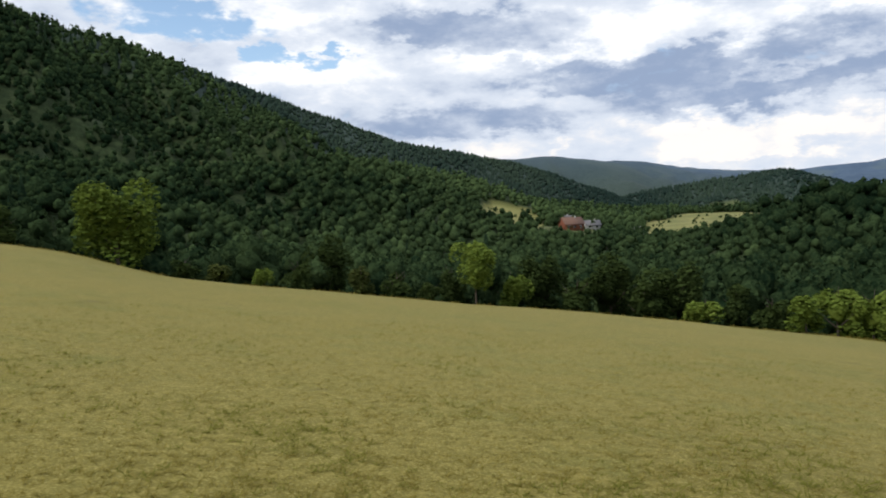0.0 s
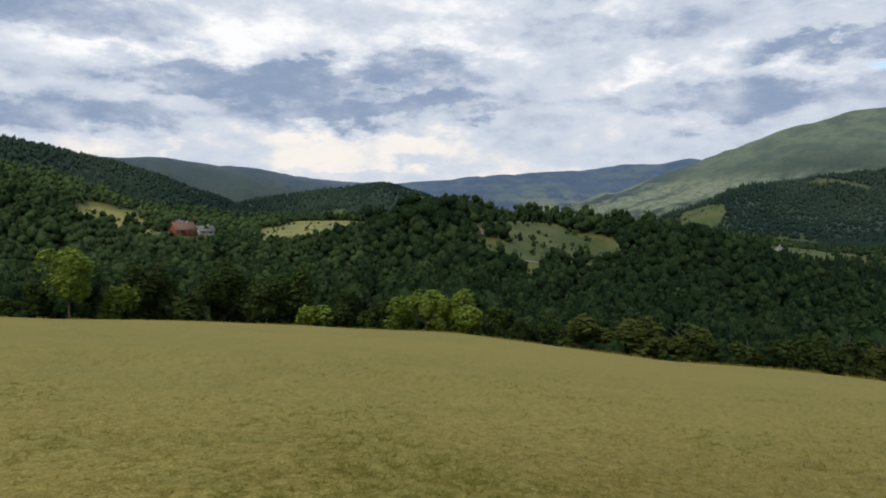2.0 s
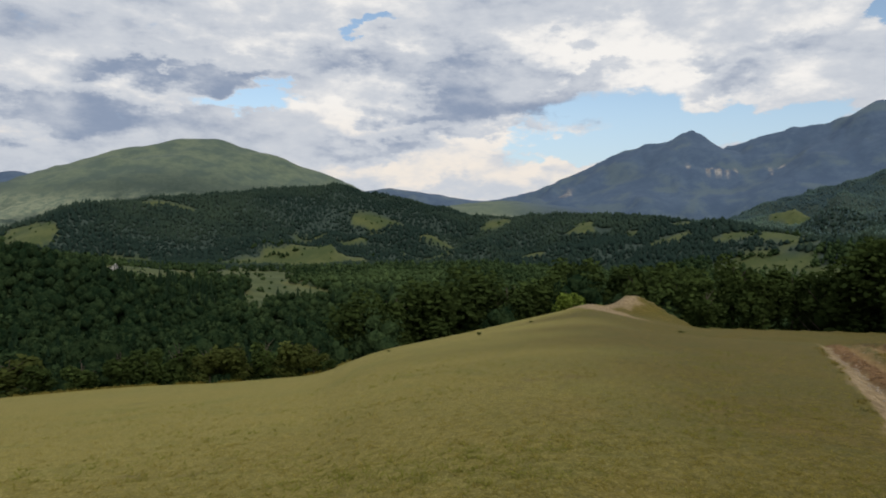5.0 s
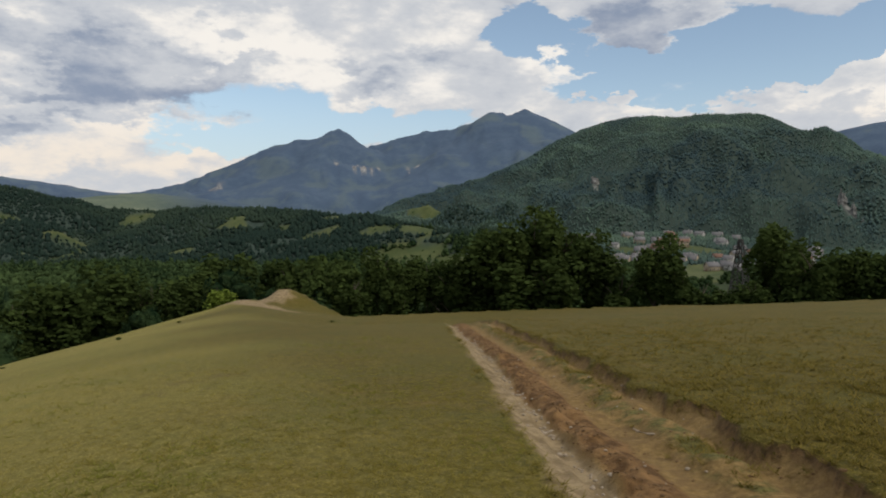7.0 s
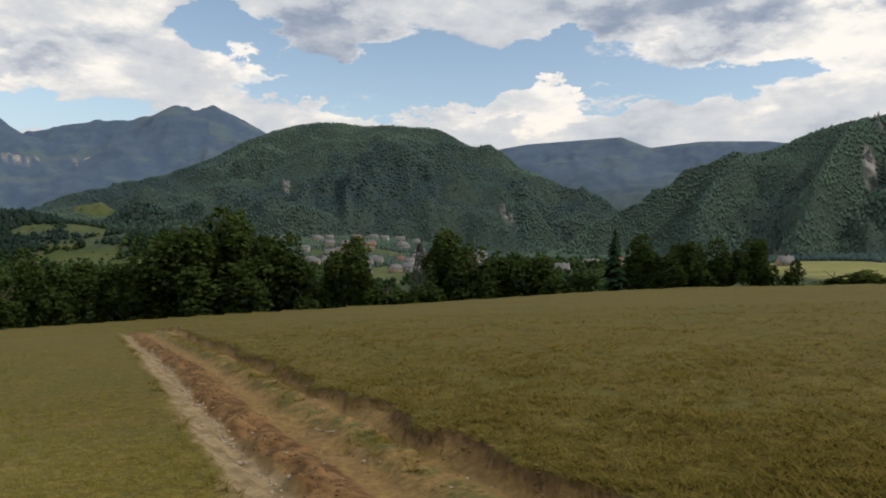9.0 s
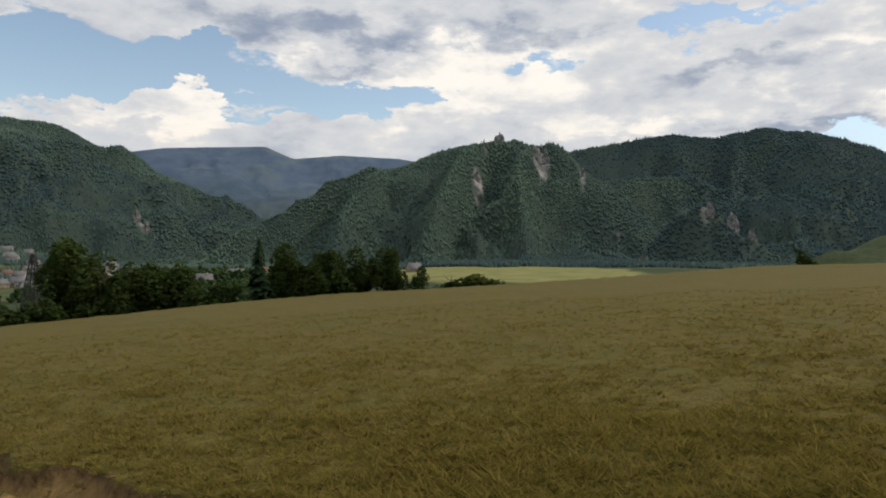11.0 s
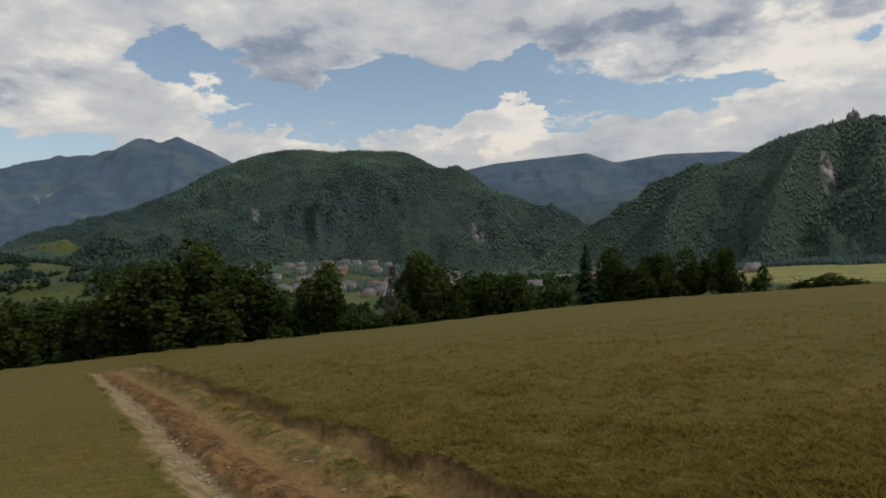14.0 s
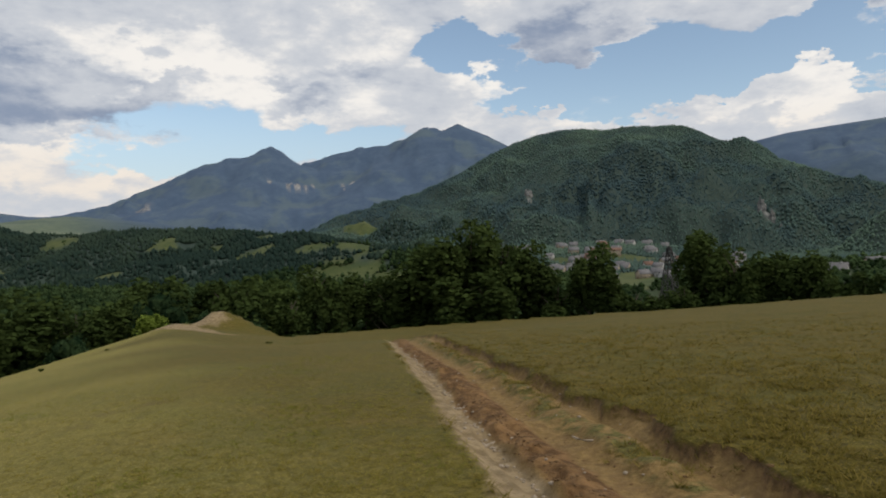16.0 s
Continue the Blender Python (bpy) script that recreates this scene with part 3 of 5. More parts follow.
def height(x, y):
    r = np.hypot(x, y)
    bearing = np.degrees(np.arctan2(x, y))
    wrapped = np.where(bearing < -125, bearing + 360, bearing)
    e, z = edge_of(wrapped)
    share = np.minimum(r, e) / e
    bent = np.interp(wrapped, EDGE_B, EDGE_Z_SOFT)
    inner = (bent + (z - bent) * smooth(share, 0.3, 1.0)) * share ** 1.12 + 0.016 * fbm(x / 2.5, y / 2.5, 2, 3) * smooth(r, 0.5, 3) + 0.2 * fbm(x / 14, y / 14, 2, 5) * smooth(r, 4, 20)
    # the grassy mound beside the track's end
    mx, my = spot(97.2, 65)
    sb, cb = math.sin(radians(97.2)), math.cos(radians(97.2))
    across, away = (x - mx) * cb - (y - my) * sb, (x - mx) * sb + (y - my) * cb
    inner = inner + np.interp(across, [-7.5, -5.0, -3.2, -2.4, -1.5, -0.6, 1.2, 3.2, 3.7, 4.3], [0, 0.3, 0.35, 0.7, 1.6, 1.75, 1.45, 0.95, 0.5, 0]) * np.exp(-(away / 3.4) ** 2) * (1 + 0.12 * fbm(x / 1.3, y / 1.3, 2, 27))
    side, along = track_side(x, y)
    rut = smooth(np.abs(side + 0.56), 0.16, 0.05) + 0.8 * smooth(np.abs(side - 0.2), 0.26, 0.1) - (0.35 + 1.5 * fbm(x * 3.6, y * 3.6, 3, 19)) * smooth(np.abs(side + 0.27), 0.22, 0.08) - (0.7 + fbm(x * 2.3, y * 2.3, 2, 29)) * smooth(np.abs(side - 0.62), 0.22, 0.08)
    bank = smooth(side + 0.3 * fbm(x * 1.4, y * 1.4, 3, 13), 1.0, 1.04) * 0.095 * smooth(-side, -9.0, -1.1) * smooth(-along, -60, -45)
    bed = smooth(np.abs(side - 0.05), 1.02, 0.8)
    # a shallow dip behind the brow where the track ends, and tussocks in the rough grass
    dx, dy = spot(107.5, 42)
    inner = inner - 0.75 * np.exp(-((x - dx) ** 2 + (y - dy) ** 2) / 60.0)
    inner = inner + 0.045 * fbm(x * 1.1, y * 1.1, 2, 17) * smooth(side, 1.2, 2.0) * smooth(wrapped, 95, 110)
    inner = inner + bank + bed * (-0.10 - 0.07 * rut + 0.07 * fbm(x * 1.3, y * 1.3, 2, 9))
    outer = z - 0.36 * (r - e)
    land = hills(x, y, wrapped)
    w = smooth(r - e, 0, 130)
    return np.where(r < e, inner, outer * (1 - w) + land * w)


def mesh_of(name, verts, faces, material, smooth_shade=False, **floats):
    """A mesh from arrays: faces all have the same number of corners; floats are values at the vertices."""
    me = bpy.data.meshes.new(name)
    verts, faces = np.asarray(verts, np.float32), np.asarray(faces, np.int32)
    count, corners = faces.shape
    me.vertices.add(len(verts))
    me.vertices.foreach_set("co", verts.ravel())
    me.loops.add(count * corners)
    me.loops.foreach_set("vertex_index", faces.ravel())
    me.polygons.add(count)
    me.polygons.foreach_set("loop_start", np.arange(0, count * corners, corners, dtype=np.int32))
    if smooth_shade:
        me.polygons.foreach_set("use_smooth", np.ones(count, bool))
    for key, values in floats.items():
        me.attributes.new(key, "FLOAT", "POINT").data.foreach_set("value", np.asarray(values, np.float32))
    me.materials.append(material)
    me.update(calc_edges=True)
    return me


# ---- the land, one sheet ----
columns = np.concatenate([np.arange(-46, 96, 0.3), np.arange(96, 120, 0.16), np.arange(120, 206, 0.3), np.arange(206, 314, 2.0)])
rings = np.concatenate([[0.0], np.geomspace(0.7, 3.5, 18), np.geomspace(3.58, 16, 130), np.geomspace(16.4, 48, 44), np.arange(48.5, 74, 0.6), np.geomspace(75, 700, 84), np.arange(714, 1800, 20), np.arange(1840, 2440, 50), np.arange(2450, 2560, 18), np.arange(2600, 3140, 60), np.arange(3150, 3260, 22), np.arange(3300, 3440, 45), np.arange(3460, 3600, 16), np.arange(3650, 4700, 150)])
bb, rr = np.meshgrid(np.radians(columns), rings)
gx, gy = (rr * np.sin(bb)).ravel(), (rr * np.cos(bb)).ravel()
gz = height(gx, gy)
nc, nr = len(columns), len(rings)
i, j = np.meshgrid(np.arange(nr - 1), np.arange(nc), indexing="ij")
quads = np.stack([i * nc + j, i * nc + (j + 1) % nc, (i + 1) * nc + (j + 1) % nc, (i + 1) * nc + j], -1).reshape(-1, 4)[:, ::-1]
gr = np.hypot(gx, gy)
gb = np.degrees(np.arctan2(gx, gy))
gb = np.where(gb < -125, gb + 360, gb)
ge, _ = edge_of(gb)
gside, galong = track_side(gx, gy)
g_field = field_mask(gx, gy)
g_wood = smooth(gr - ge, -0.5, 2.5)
worn = fbm(gx * 0.9, gy * 0.9, 3, 31)
# bare pale earth on the mound's flank and the trodden way that leads up to it
(wear_ax, wear_ay), (wear_bx, wear_by) = spot(92.2, 65.5), spot(97.4, 55.5)
wear_t = np.clip(((gx - wear_ax) * (wear_bx - wear_ax) + (gy - wear_ay) * (wear_by - wear_ay)) / ((wear_bx - wear_ax) ** 2 + (wear_by - wear_ay) ** 2), 0, 1)
wear_d = np.hypot(gx - wear_ax - wear_t * (wear_bx - wear_ax), gy - wear_ay - wear_t * (wear_by - wear_ay))
flank_x, flank_y = spot(95.5, 63.4)
g_bare = np.maximum(smooth(wear_d + 0.5 * worn, 1.7 - 0.9 * wear_t, 1.0 - 0.7 * wear_t), smooth(np.hypot((gx - flank_x) / 2.6, (gy - flank_y) / 1.7) + 0.5 * worn, 1.1, 0.6))
g_earth = np.maximum(np.where(gside > 0, smooth(gside + 0.3 * fbm(gx * 1.4, gy * 1.4, 3, 13), 1.09, 1.045), smooth(-gside + 0.2 * worn, 1.02, 0.86)) * smooth(-galong, -52, -46), g_bare)
g_rock = np.zeros_like(gx)
for b, d, across, along in SCREES:
    sb, cb = math.sin(radians(b)), math.cos(radians(b))
    u, v = (gx * cb - gy * sb) / across, (gx * sb + gy * cb - d) / along
    g_rock = np.maximum(g_rock, smooth(-(u * u + v * v) + 1.1 * fbm(gx / 22, gy / 22, 4, 41), -0.9, -0.3))
# first term dims the turf's colour for lower exposure, second is rough grass
g_rough_dim = np.maximum(0.95 * smooth(-0.07 * gx - gy + 5 * fbm(gx / 9, gy / 9, 3, 33), -8, 2) * smooth(gx, -3, 4) * (gr < 120), smooth(gside + 0.4 * worn, 1.0, 1.5) * smooth(gb, 95, 112) * (gr < 120))
g_red = smooth(np.abs(gside + 0.23 + 0.16 * worn), 0.3, 0.2)
g_dust = np.maximum(smooth(gside + 0.1 * worn, -0.46, -0.54), smooth(g_bare, 0.0, 0.3))
g_weedy = smooth(np.abs(gside - 0.52 + 0.25 * worn), 0.26, 0.1)
g_pasture = smooth(gr, 1500, 1750) * smooth(-gr, -3100, -2500) * smooth(gb, 34, 40) * smooth(-gb, -90, -86) * smooth(-gz, -115, -60)
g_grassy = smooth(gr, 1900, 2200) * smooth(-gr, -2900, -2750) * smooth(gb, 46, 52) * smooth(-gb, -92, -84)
land = new("ground", mesh_of("ground", np.stack([gx, gy, gz], -1), quads, GROUND, True, wood=g_wood * (1 - g_field), far=smooth(gr, 640, 720), field=g_field * smooth(gr, 120, 150), pale=field_mask(gx, gy, PALE), rock=g_rock, distant=smooth(gr, 1900, 2900), earth=g_earth, rough=g_rough_dim, cut=smooth(gside + 0.3 * fbm(gx * 1.4, gy * 1.4, 3, 13), 1.0, 1.02) * (1 - smooth(g_bare, 0.0, 0.1)), red=g_red * (1 - g_bare), dust=g_dust, weedy=g_weedy * (1 - g_bare), pasture=g_pasture, grassy=g_grassy))
tagged(land, "sloping dry meadow, wooded hills and mountains", "ground", kind="structure")



def sheet_z(x, y):
    """The sheet's own height at a place, between its rings and columns."""
    b = np.degrees(np.arctan2(x, y))
    b = np.where(b < -46, b + 360, b)
    u = np.interp(b, np.append(columns, 314.0), np.arange(nc + 1))
    v = np.interp(np.hypot(x, y), rings, np.arange(nr))
    k, m = np.minimum(v.astype(int), nr - 2), np.minimum(u.astype(int), nc - 1)
    q, p = v - k, u - m
    at = lambda r, c: gz[r * nc + c % nc]
    return (at(k, m) * (1 - p) + at(k, m + 1) * p) * (1 - q) + (at(k + 1, m) * (1 - p) + at(k + 1, m + 1) * p) * q
# ---- woods ----
rng = np.random.default_rng(4)


def icosphere(level):
    bm = bmesh.new()
    bmesh.ops.create_icosphere(bm, subdivisions=level, radius=1.0)
    v = np.array([p.co[:] for p in bm.verts])
    f = np.array([[p.index for p in q.verts] for q in bm.faces])
    bm.free()
    return v, f


def joined(*shapes):
    vs, fs, start = [], [], 0
    for v, f in shapes:
        vs.append(v)
        fs.append(f + start)
        start += len(v)
    return np.concatenate(vs), np.concatenate(fs)


def leaf_cards(count, size, lumps=9, seed=0, spread=0.7, droop=0.3, flat=1.0):
    """Leaf clumps over an uneven crown of radius 1; each is a bent blade of two triangles."""
    g = np.random.default_rng(seed)
    c = g.normal(size=(lumps, 3))
    c = c / np.linalg.norm(c, axis=1)[:, None] * g.uniform(0.3, spread, (lumps, 1))
    c[0] = 0, 0, 0.1
    k = g.integers(0, lumps, count)
    d = g.normal(size=(count, 3))
    d[:, 2] += 0.25
    d /= np.linalg.norm(d, axis=1)[:, None]
    p = c[k] + d * g.uniform(0.26, 0.46, (lumps, 1))[k] * g.uniform(0.7, 1.08, (count, 1))
    a = np.cross(d + g.normal(scale=0.7, size=(count, 3)), g.normal(size=(count, 3)))
    a /= np.linalg.norm(a, axis=1)[:, None]
    b = np.cross(d + g.normal(scale=0.6, size=(count, 3)), a)
    b /= np.linalg.norm(b, axis=1)[:, None]
    s = size * g.uniform(0.55, 1.35, (count, 1))
    v = np.stack([p - a * s, p - b * s * 0.7, p + a * s, p + b * s * 0.7 - d * s * droop], 1).reshape(-1, 3)
    v[:, 2] = p[:, 2].repeat(4) + (v[:, 2] - p[:, 2].repeat(4)) * flat
    q = np.arange(count)[:, None] * 4
    return v, np.concatenate([q + np.array([0, 1, 2]), q + np.array([0, 2, 3])])


def lumpy(level, amount, seed):
    v, f = icosphere(level)
    g = np.random.default_rng(seed)
    bumps = g.normal(size=(7, 3))
    bumps /= np.linalg.norm(bumps, axis=1)[:, None]
    w = np.exp(-((v[:, None] - bumps[None]) ** 2).sum(-1) / 0.35).sum(1)
    return v * (0.62 + amount * w[:, None] + g.normal(scale=0.07, size=(len(v), 1))), f


def placed(shape, squash, lift):
    v, f = shape
    return v * np.array([1, 1, squash]) + np.array([0, 0, lift]), f


def spire(sides, seed, rows=3):
    g = np.random.default_rng(seed)
    v, f = [], []
    for r in range(rows):
        base, top = r / rows * 0.85, min(1.0, (r + 1.5) / rows)
        for s in range(sides):
            a = 2 * math.pi * (s + 0.5 * r) / sides
            rad = 0.42 * (1 - r / rows * 0.8) * g.uniform(0.7, 1.25)
            v.append((rad * math.cos(a), rad * math.sin(a), base + g.uniform(-0.05, 0.05)))
        v.append((0, 0, top))
        o = r * (sides + 1)
        f += [(o + s, o + (s + 1) % sides, o + sides) for s in range(sides)]
    return np.array(v), np.array(f)


def scatter(kinds, x, y, z, wide, tall, tint):
    """Many copies of the given small shapes in one set of arrays."""
    vs, fs, ts, start = [], [], [], 0
    pick = rng.integers(0, len(kinds), len(x))
    for k, (v, f) in enumerate(kinds):
        m = np.nonzero(pick == k)[0]
        turn = rng.uniform(0, 2 * np.pi, len(m))
        c, s = np.cos(turn)[:, None], np.sin(turn)[:, None]
        px = (v[None, :, 0] * c - v[None, :, 1] * s) * wide[m, None] + x[m, None]
        py = (v[None, :, 0] * s + v[None, :, 1] * c) * wide[m, None] + y[m, None]
        pz = v[None, :, 2] * tall[m, None] + z[m, None]
        vs.append(np.stack([px, py, pz], -1).reshape(-1, 3))
        fs.append((f[None] + (np.arange(len(m)) * len(v))[:, None, None]).reshape(-1, f.shape[1]) + start)
        ts.append(np.repeat(tint[m], len(v)))
        start += len(m) * len(v)
    return np.concatenate(vs), np.concatenate(fs), np.concatenate(ts)


def wood_points(low, high, spacing, b0, b1, spare=0.0, clear=9.0):
    line = np.arange(-high, high, spacing)
    x, y = (c.ravel() for c in np.meshgrid(line, line))
    x, y = x + rng.uniform(-0.65, 0.65, len(x)) * spacing, y + rng.uniform(-0.65, 0.65, len(x)) * spacing
    r, b = np.hypot(x, y), np.degrees(np.arctan2(x, y))
    b = np.where(b < -125, b + 360, b)
    near = (r > low) & (r < high) & (b > b0) & (b < b1)
    x, y, r, b = x[near], y[near], r[near], b[near]
    count = len(x)
    e, _ = edge_of(b)
    keep = (field_mask(x, y) < 0.5) & (r > e + clear) & (rng.uniform(size=count) > spare) & (path_mask(x, y, 4.0) < 0.3)
    for sb, sd, across, along in SCREES:
        s, c = math.sin(radians(sb)), math.cos(radians(sb))
        keep &= ((x * c - y * s) / across) ** 2 + ((x * s + y * c - sd) / along) ** 2 > 0.8
    x, y = x[keep], y[keep]
    return x, y, sheet_z(x, y)


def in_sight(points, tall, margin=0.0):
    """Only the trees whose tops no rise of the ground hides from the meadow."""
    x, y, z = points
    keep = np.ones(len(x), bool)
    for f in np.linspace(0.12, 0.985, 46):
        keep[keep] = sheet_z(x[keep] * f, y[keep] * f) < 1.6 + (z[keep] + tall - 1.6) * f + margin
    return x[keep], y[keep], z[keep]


# Cloud shade and sun painted into the woods' tint: bearing, distance, half breadth, half depth, how much paler
LIGHT_PATCHES = [(54, 250, 70, 150, -0.6), (66, 180, 70, 110, -0.6), (78, 150, 45, 80, -0.4), (30, 325, 30, 60, -0.12), (10, 360, 90, 120, 0.22), (18, 560, 90, 160, 0.28), (5, 300, 80, 120, 0.12), (-12, 420, 90, 140, 0.1), (24, 215, 60, 60, 0.05), (92, 210, 60, 120, -0.1), (-30, 300, 120, 150, -0.05), (112, 1500, 300, 200, -0.22), (126, 1300, 170, 130, -0.3), (134, 1450, 110, 160, 0.14), (166, 850, 130, 110, 0.35)]


def wood(name, label, kinds, conifers, share, points, wide, tall, material, dark_material):
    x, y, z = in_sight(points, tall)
    bearing = np.degrees(np.arctan2(x, y))
    bearing = np.where(bearing < -125, bearing + 360, bearing)
    r = np.hypot(x, y)
    size = rng.uniform(0.55, 1.25, len(x)) * (0.85 + 0.4 * (fbm(x / 70, y / 70, 2, 51) + 0.5))
    knoll = (bearing - 28.0) / 4.5, (r - 325) / 45
    size = size * (1 + 0.45 * np.exp(-knoll[0] ** 2 - knoll[1] ** 2))
    size = size * (1 - 0.38 * np.exp(-((bearing - 64) / 13) ** 2 - ((r - 620) / 230) ** 2)) * (1 - 0.42 * smooth(bearing, 60, 72) * smooth(-r, -190, -120)) * (1 - 0.3 * np.exp(-((bearing - 64) / 9) ** 2 - ((r - 220) / 90) ** 2)) * (1 - 0.3 * np.exp(-((bearing - 17) / 10) ** 2 - ((r - 420) / 160) ** 2))
    tint = 0.40 + 0.5 * fbm(x / 50, y / 50, 3, 61) + 0.6 * fbm(x / 260, y / 260, 2, 63) + rng.normal(scale=0.2, size=len(x)) * np.where(r > 760, 0.35, 1.0)
    light_shift = np.zeros(len(x))
    hills(x, y, bearing, light_shift)
    for gb_, gd, across, along, much in LIGHT_PATCHES:
        s, c = math.sin(radians(gb_)), math.cos(radians(gb_))
        light_shift = light_shift + much * np.exp(-((x * c - y * s) / across) ** 2 - ((x * s + y * c - gd) / along) ** 2)
    tint = np.clip(tint + light_shift, 0, 1)
    dark = fbm(x / 120, y / 120, 3, 71) + rng.normal(scale=0.25, size=len(x)) - 0.4 * np.minimum(light_shift, 0.2) > share
    for part_name, m, shapes, w, t, mat in ((name, ~dark, kinds, wide, tall, material), ("conifer_" + name, dark, conifers, wide * (1.45 if conifers is far_spires else 1.0), tall * 1.25, dark_material)):
        if m.sum() < 2:
            continue
        v, f, tt = scatter(shapes, x[m], y[m], z[m] - 0.3, w * size[m], t * size[m], tint[m] * (1 if shapes is kinds else 0.8))
        tagged(new(part_name, mesh_of(part_name, v, f, mat, True, tint=tt)), label, "forest", kind="stuff")


far_spires = [spire(5, s, 2) for s in range(30, 34)]


def crown(cards, size, lobes, seed, squash=0.56, level=0):
    """A wood tree some way off: rounded boughs heaped on one another, with leaf clumps standing out of them."""
    g = np.random.default_rng(seed)
    ball, faces = icosphere(level)
    shapes, heights = [], np.linspace(-0.45, 0.72, lobes)
    for k in range(lobes):
        a = 2.4 * k + g.uniform(-0.5, 0.5)
        out = 0.62 * math.sqrt(max(0.0, 1 - (heights[k] / 0.95) ** 2)) * g.uniform(0.55, 1.05)
        rad = g.uniform(0.34, 0.52) * (1.0 - 0.3 * max(0.0, heights[k]))
        shapes.append((ball * g.uniform(0.82, 1.15, (len(ball), 1)) * rad + np.array([out * math.cos(a), out * math.sin(a), heights[k] + g.uniform(-0.08, 0.08)]), faces))
    shapes.append((ball * 0.62, faces))
    centres = np.array([q[0].mean(0) for q in shapes[:-1]])
    if cards:
        k = g.integers(0, lobes, cards)
        d = g.normal(size=(cards, 3)) + centres[k] * 0.8 + np.array([0, 0, 0.2])
        d /= np.linalg.norm(d, axis=1)[:, None]
        p = centres[k] + d * g.uniform(0.36, 0.5, (cards, 1))
        a = np.cross(d + g.normal(scale=0.8, size=(cards, 3)), g.normal(size=(cards, 3)))
        a /= np.linalg.norm(a, axis=1)[:, None]
        b = np.cross(d + g.normal(scale=0.5, size=(cards, 3)), a)
        b /= np.linalg.norm(b, axis=1)[:, None]
        w = size * g.uniform(0.6, 1.4, (cards, 1))
        q = np.arange(cards)[:, None] * 3
        shapes.append((np.stack([p - a * w, p + a * w, p + b * w * 1.3 + d * w * 0.4], 1).reshape(-1, 3), q + np.array([0, 1, 2])))
    return placed(joined(*shapes), squash, 0.5)


wood("edge_wood", "dense dark green deciduous wood behind the meadow's edge", [crown(640, 0.058, 9, s) for s in range(8)], [spire(9, s, 9) for s in range(4)], 0.8,
     wood_points(60, 120, 5.8, -46, 111), 3.9, 7.4, FOREST, NEEDLE)
wood("near_wood", "dense dark green deciduous wood below the meadow", [crown(170, 0.078, 8, s) for s in range(8)], [spire(9, s, 7) for s in range(4)], 0.62,
     wood_points(120, 260, 6.2, -46, 111), 4.3, 8.2, FOREST, NEEDLE)
wood("valley_wood", "dense green mixed wood filling the valley", [crown(30, 0.115, 5, s) for s in range(10, 18)], [spire(7, s, 5) for s in range(4)], 0.55,
     wood_points(260, 460, 7.2, -46, 125), 4.8, 9.0, FOREST, NEEDLE)
wood("valley_wood", "dense green mixed wood filling the valley", [crown(8, 0.17, 2, s) for s in range(10, 18)], [spire(6, s, 4) for s in range(4)], 0.5,
     wood_points(460, 760, 6.3, -46, 125), 4.4, 8.2, FOREST, NEEDLE)


def small_crown(seed):
    """A far tree: a leaning eight-sided lump."""
    g = np.random.default_rng(seed)
    v = np.array([(1, 0, 0), (0, 1, 0), (-1, 0, 0), (0, -1, 0), (0, 0, 1), (0, 0, -0.6)], float) * g.uniform(0.75, 1.15, (6, 1)) + g.normal(scale=0.1, size=(6, 3))
    f = np.array([(0, 1, 4), (1, 2, 4), (2, 3, 4), (3, 0, 4), (1, 0, 5), (2, 1, 5), (3, 2, 5), (0, 3, 5)])
    return placed((v, f), 0.85, 0.18)


far_crowns = [small_crown(s) for s in range(20, 30)]


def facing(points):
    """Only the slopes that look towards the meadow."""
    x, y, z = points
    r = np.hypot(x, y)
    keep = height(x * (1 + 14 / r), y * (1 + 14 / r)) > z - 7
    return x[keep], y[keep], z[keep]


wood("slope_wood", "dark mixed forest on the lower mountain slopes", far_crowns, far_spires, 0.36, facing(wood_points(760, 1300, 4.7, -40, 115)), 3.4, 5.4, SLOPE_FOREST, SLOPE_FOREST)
# this nearer wood takes the hazed leaf colour for the brighter light on it
wood("beech_wood", "mixed forest under the cliffs, leaf colour paled for haze and sun", far_crowns, far_spires, 0.25, facing(wood_points(700, 1150, 3.7, 115, 205)), 2.5, 4.6, HAZED_FOREST, HAZED_FOREST)
wood("hill_wood", "mixed forest on the mountain sides", far_crowns, far_spires, 0.25, facing(wood_points(1150, 1800, 4.1, 99, 205)), 2.8, 4.6, HAZED_FOREST, HAZED_FOREST)
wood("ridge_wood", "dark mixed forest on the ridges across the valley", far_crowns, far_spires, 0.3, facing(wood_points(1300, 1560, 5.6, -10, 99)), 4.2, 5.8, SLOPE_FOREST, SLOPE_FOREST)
wood("village_wood", "loose green trees between the village gardens", [crown(40, 0.1, 6, s) for s in range(10, 18)], [spire(7, s, 5) for s in range(4)], 0.45,
     wood_points(150, 720, 11.0, 111, 152, 0.3, 60.0), 4.0, 6.4, FOREST, NEEDLE)
# hedges that part the valley's fields: bearing and distance of both ends
HEDGES = [(61, 772, 73, 790), (62.5, 590, 71.5, 560), (60.5, 515, 65, 510), (64.5, 690, 68, 700), (63, 880, 70, 900), (66, 935, 76, 930), (103, 775, 110, 765), (105, 830, 110.5, 838), (16, 470, 19, 455), (23, 505, 26, 520)]
hedge_x, hedge_y = [], []
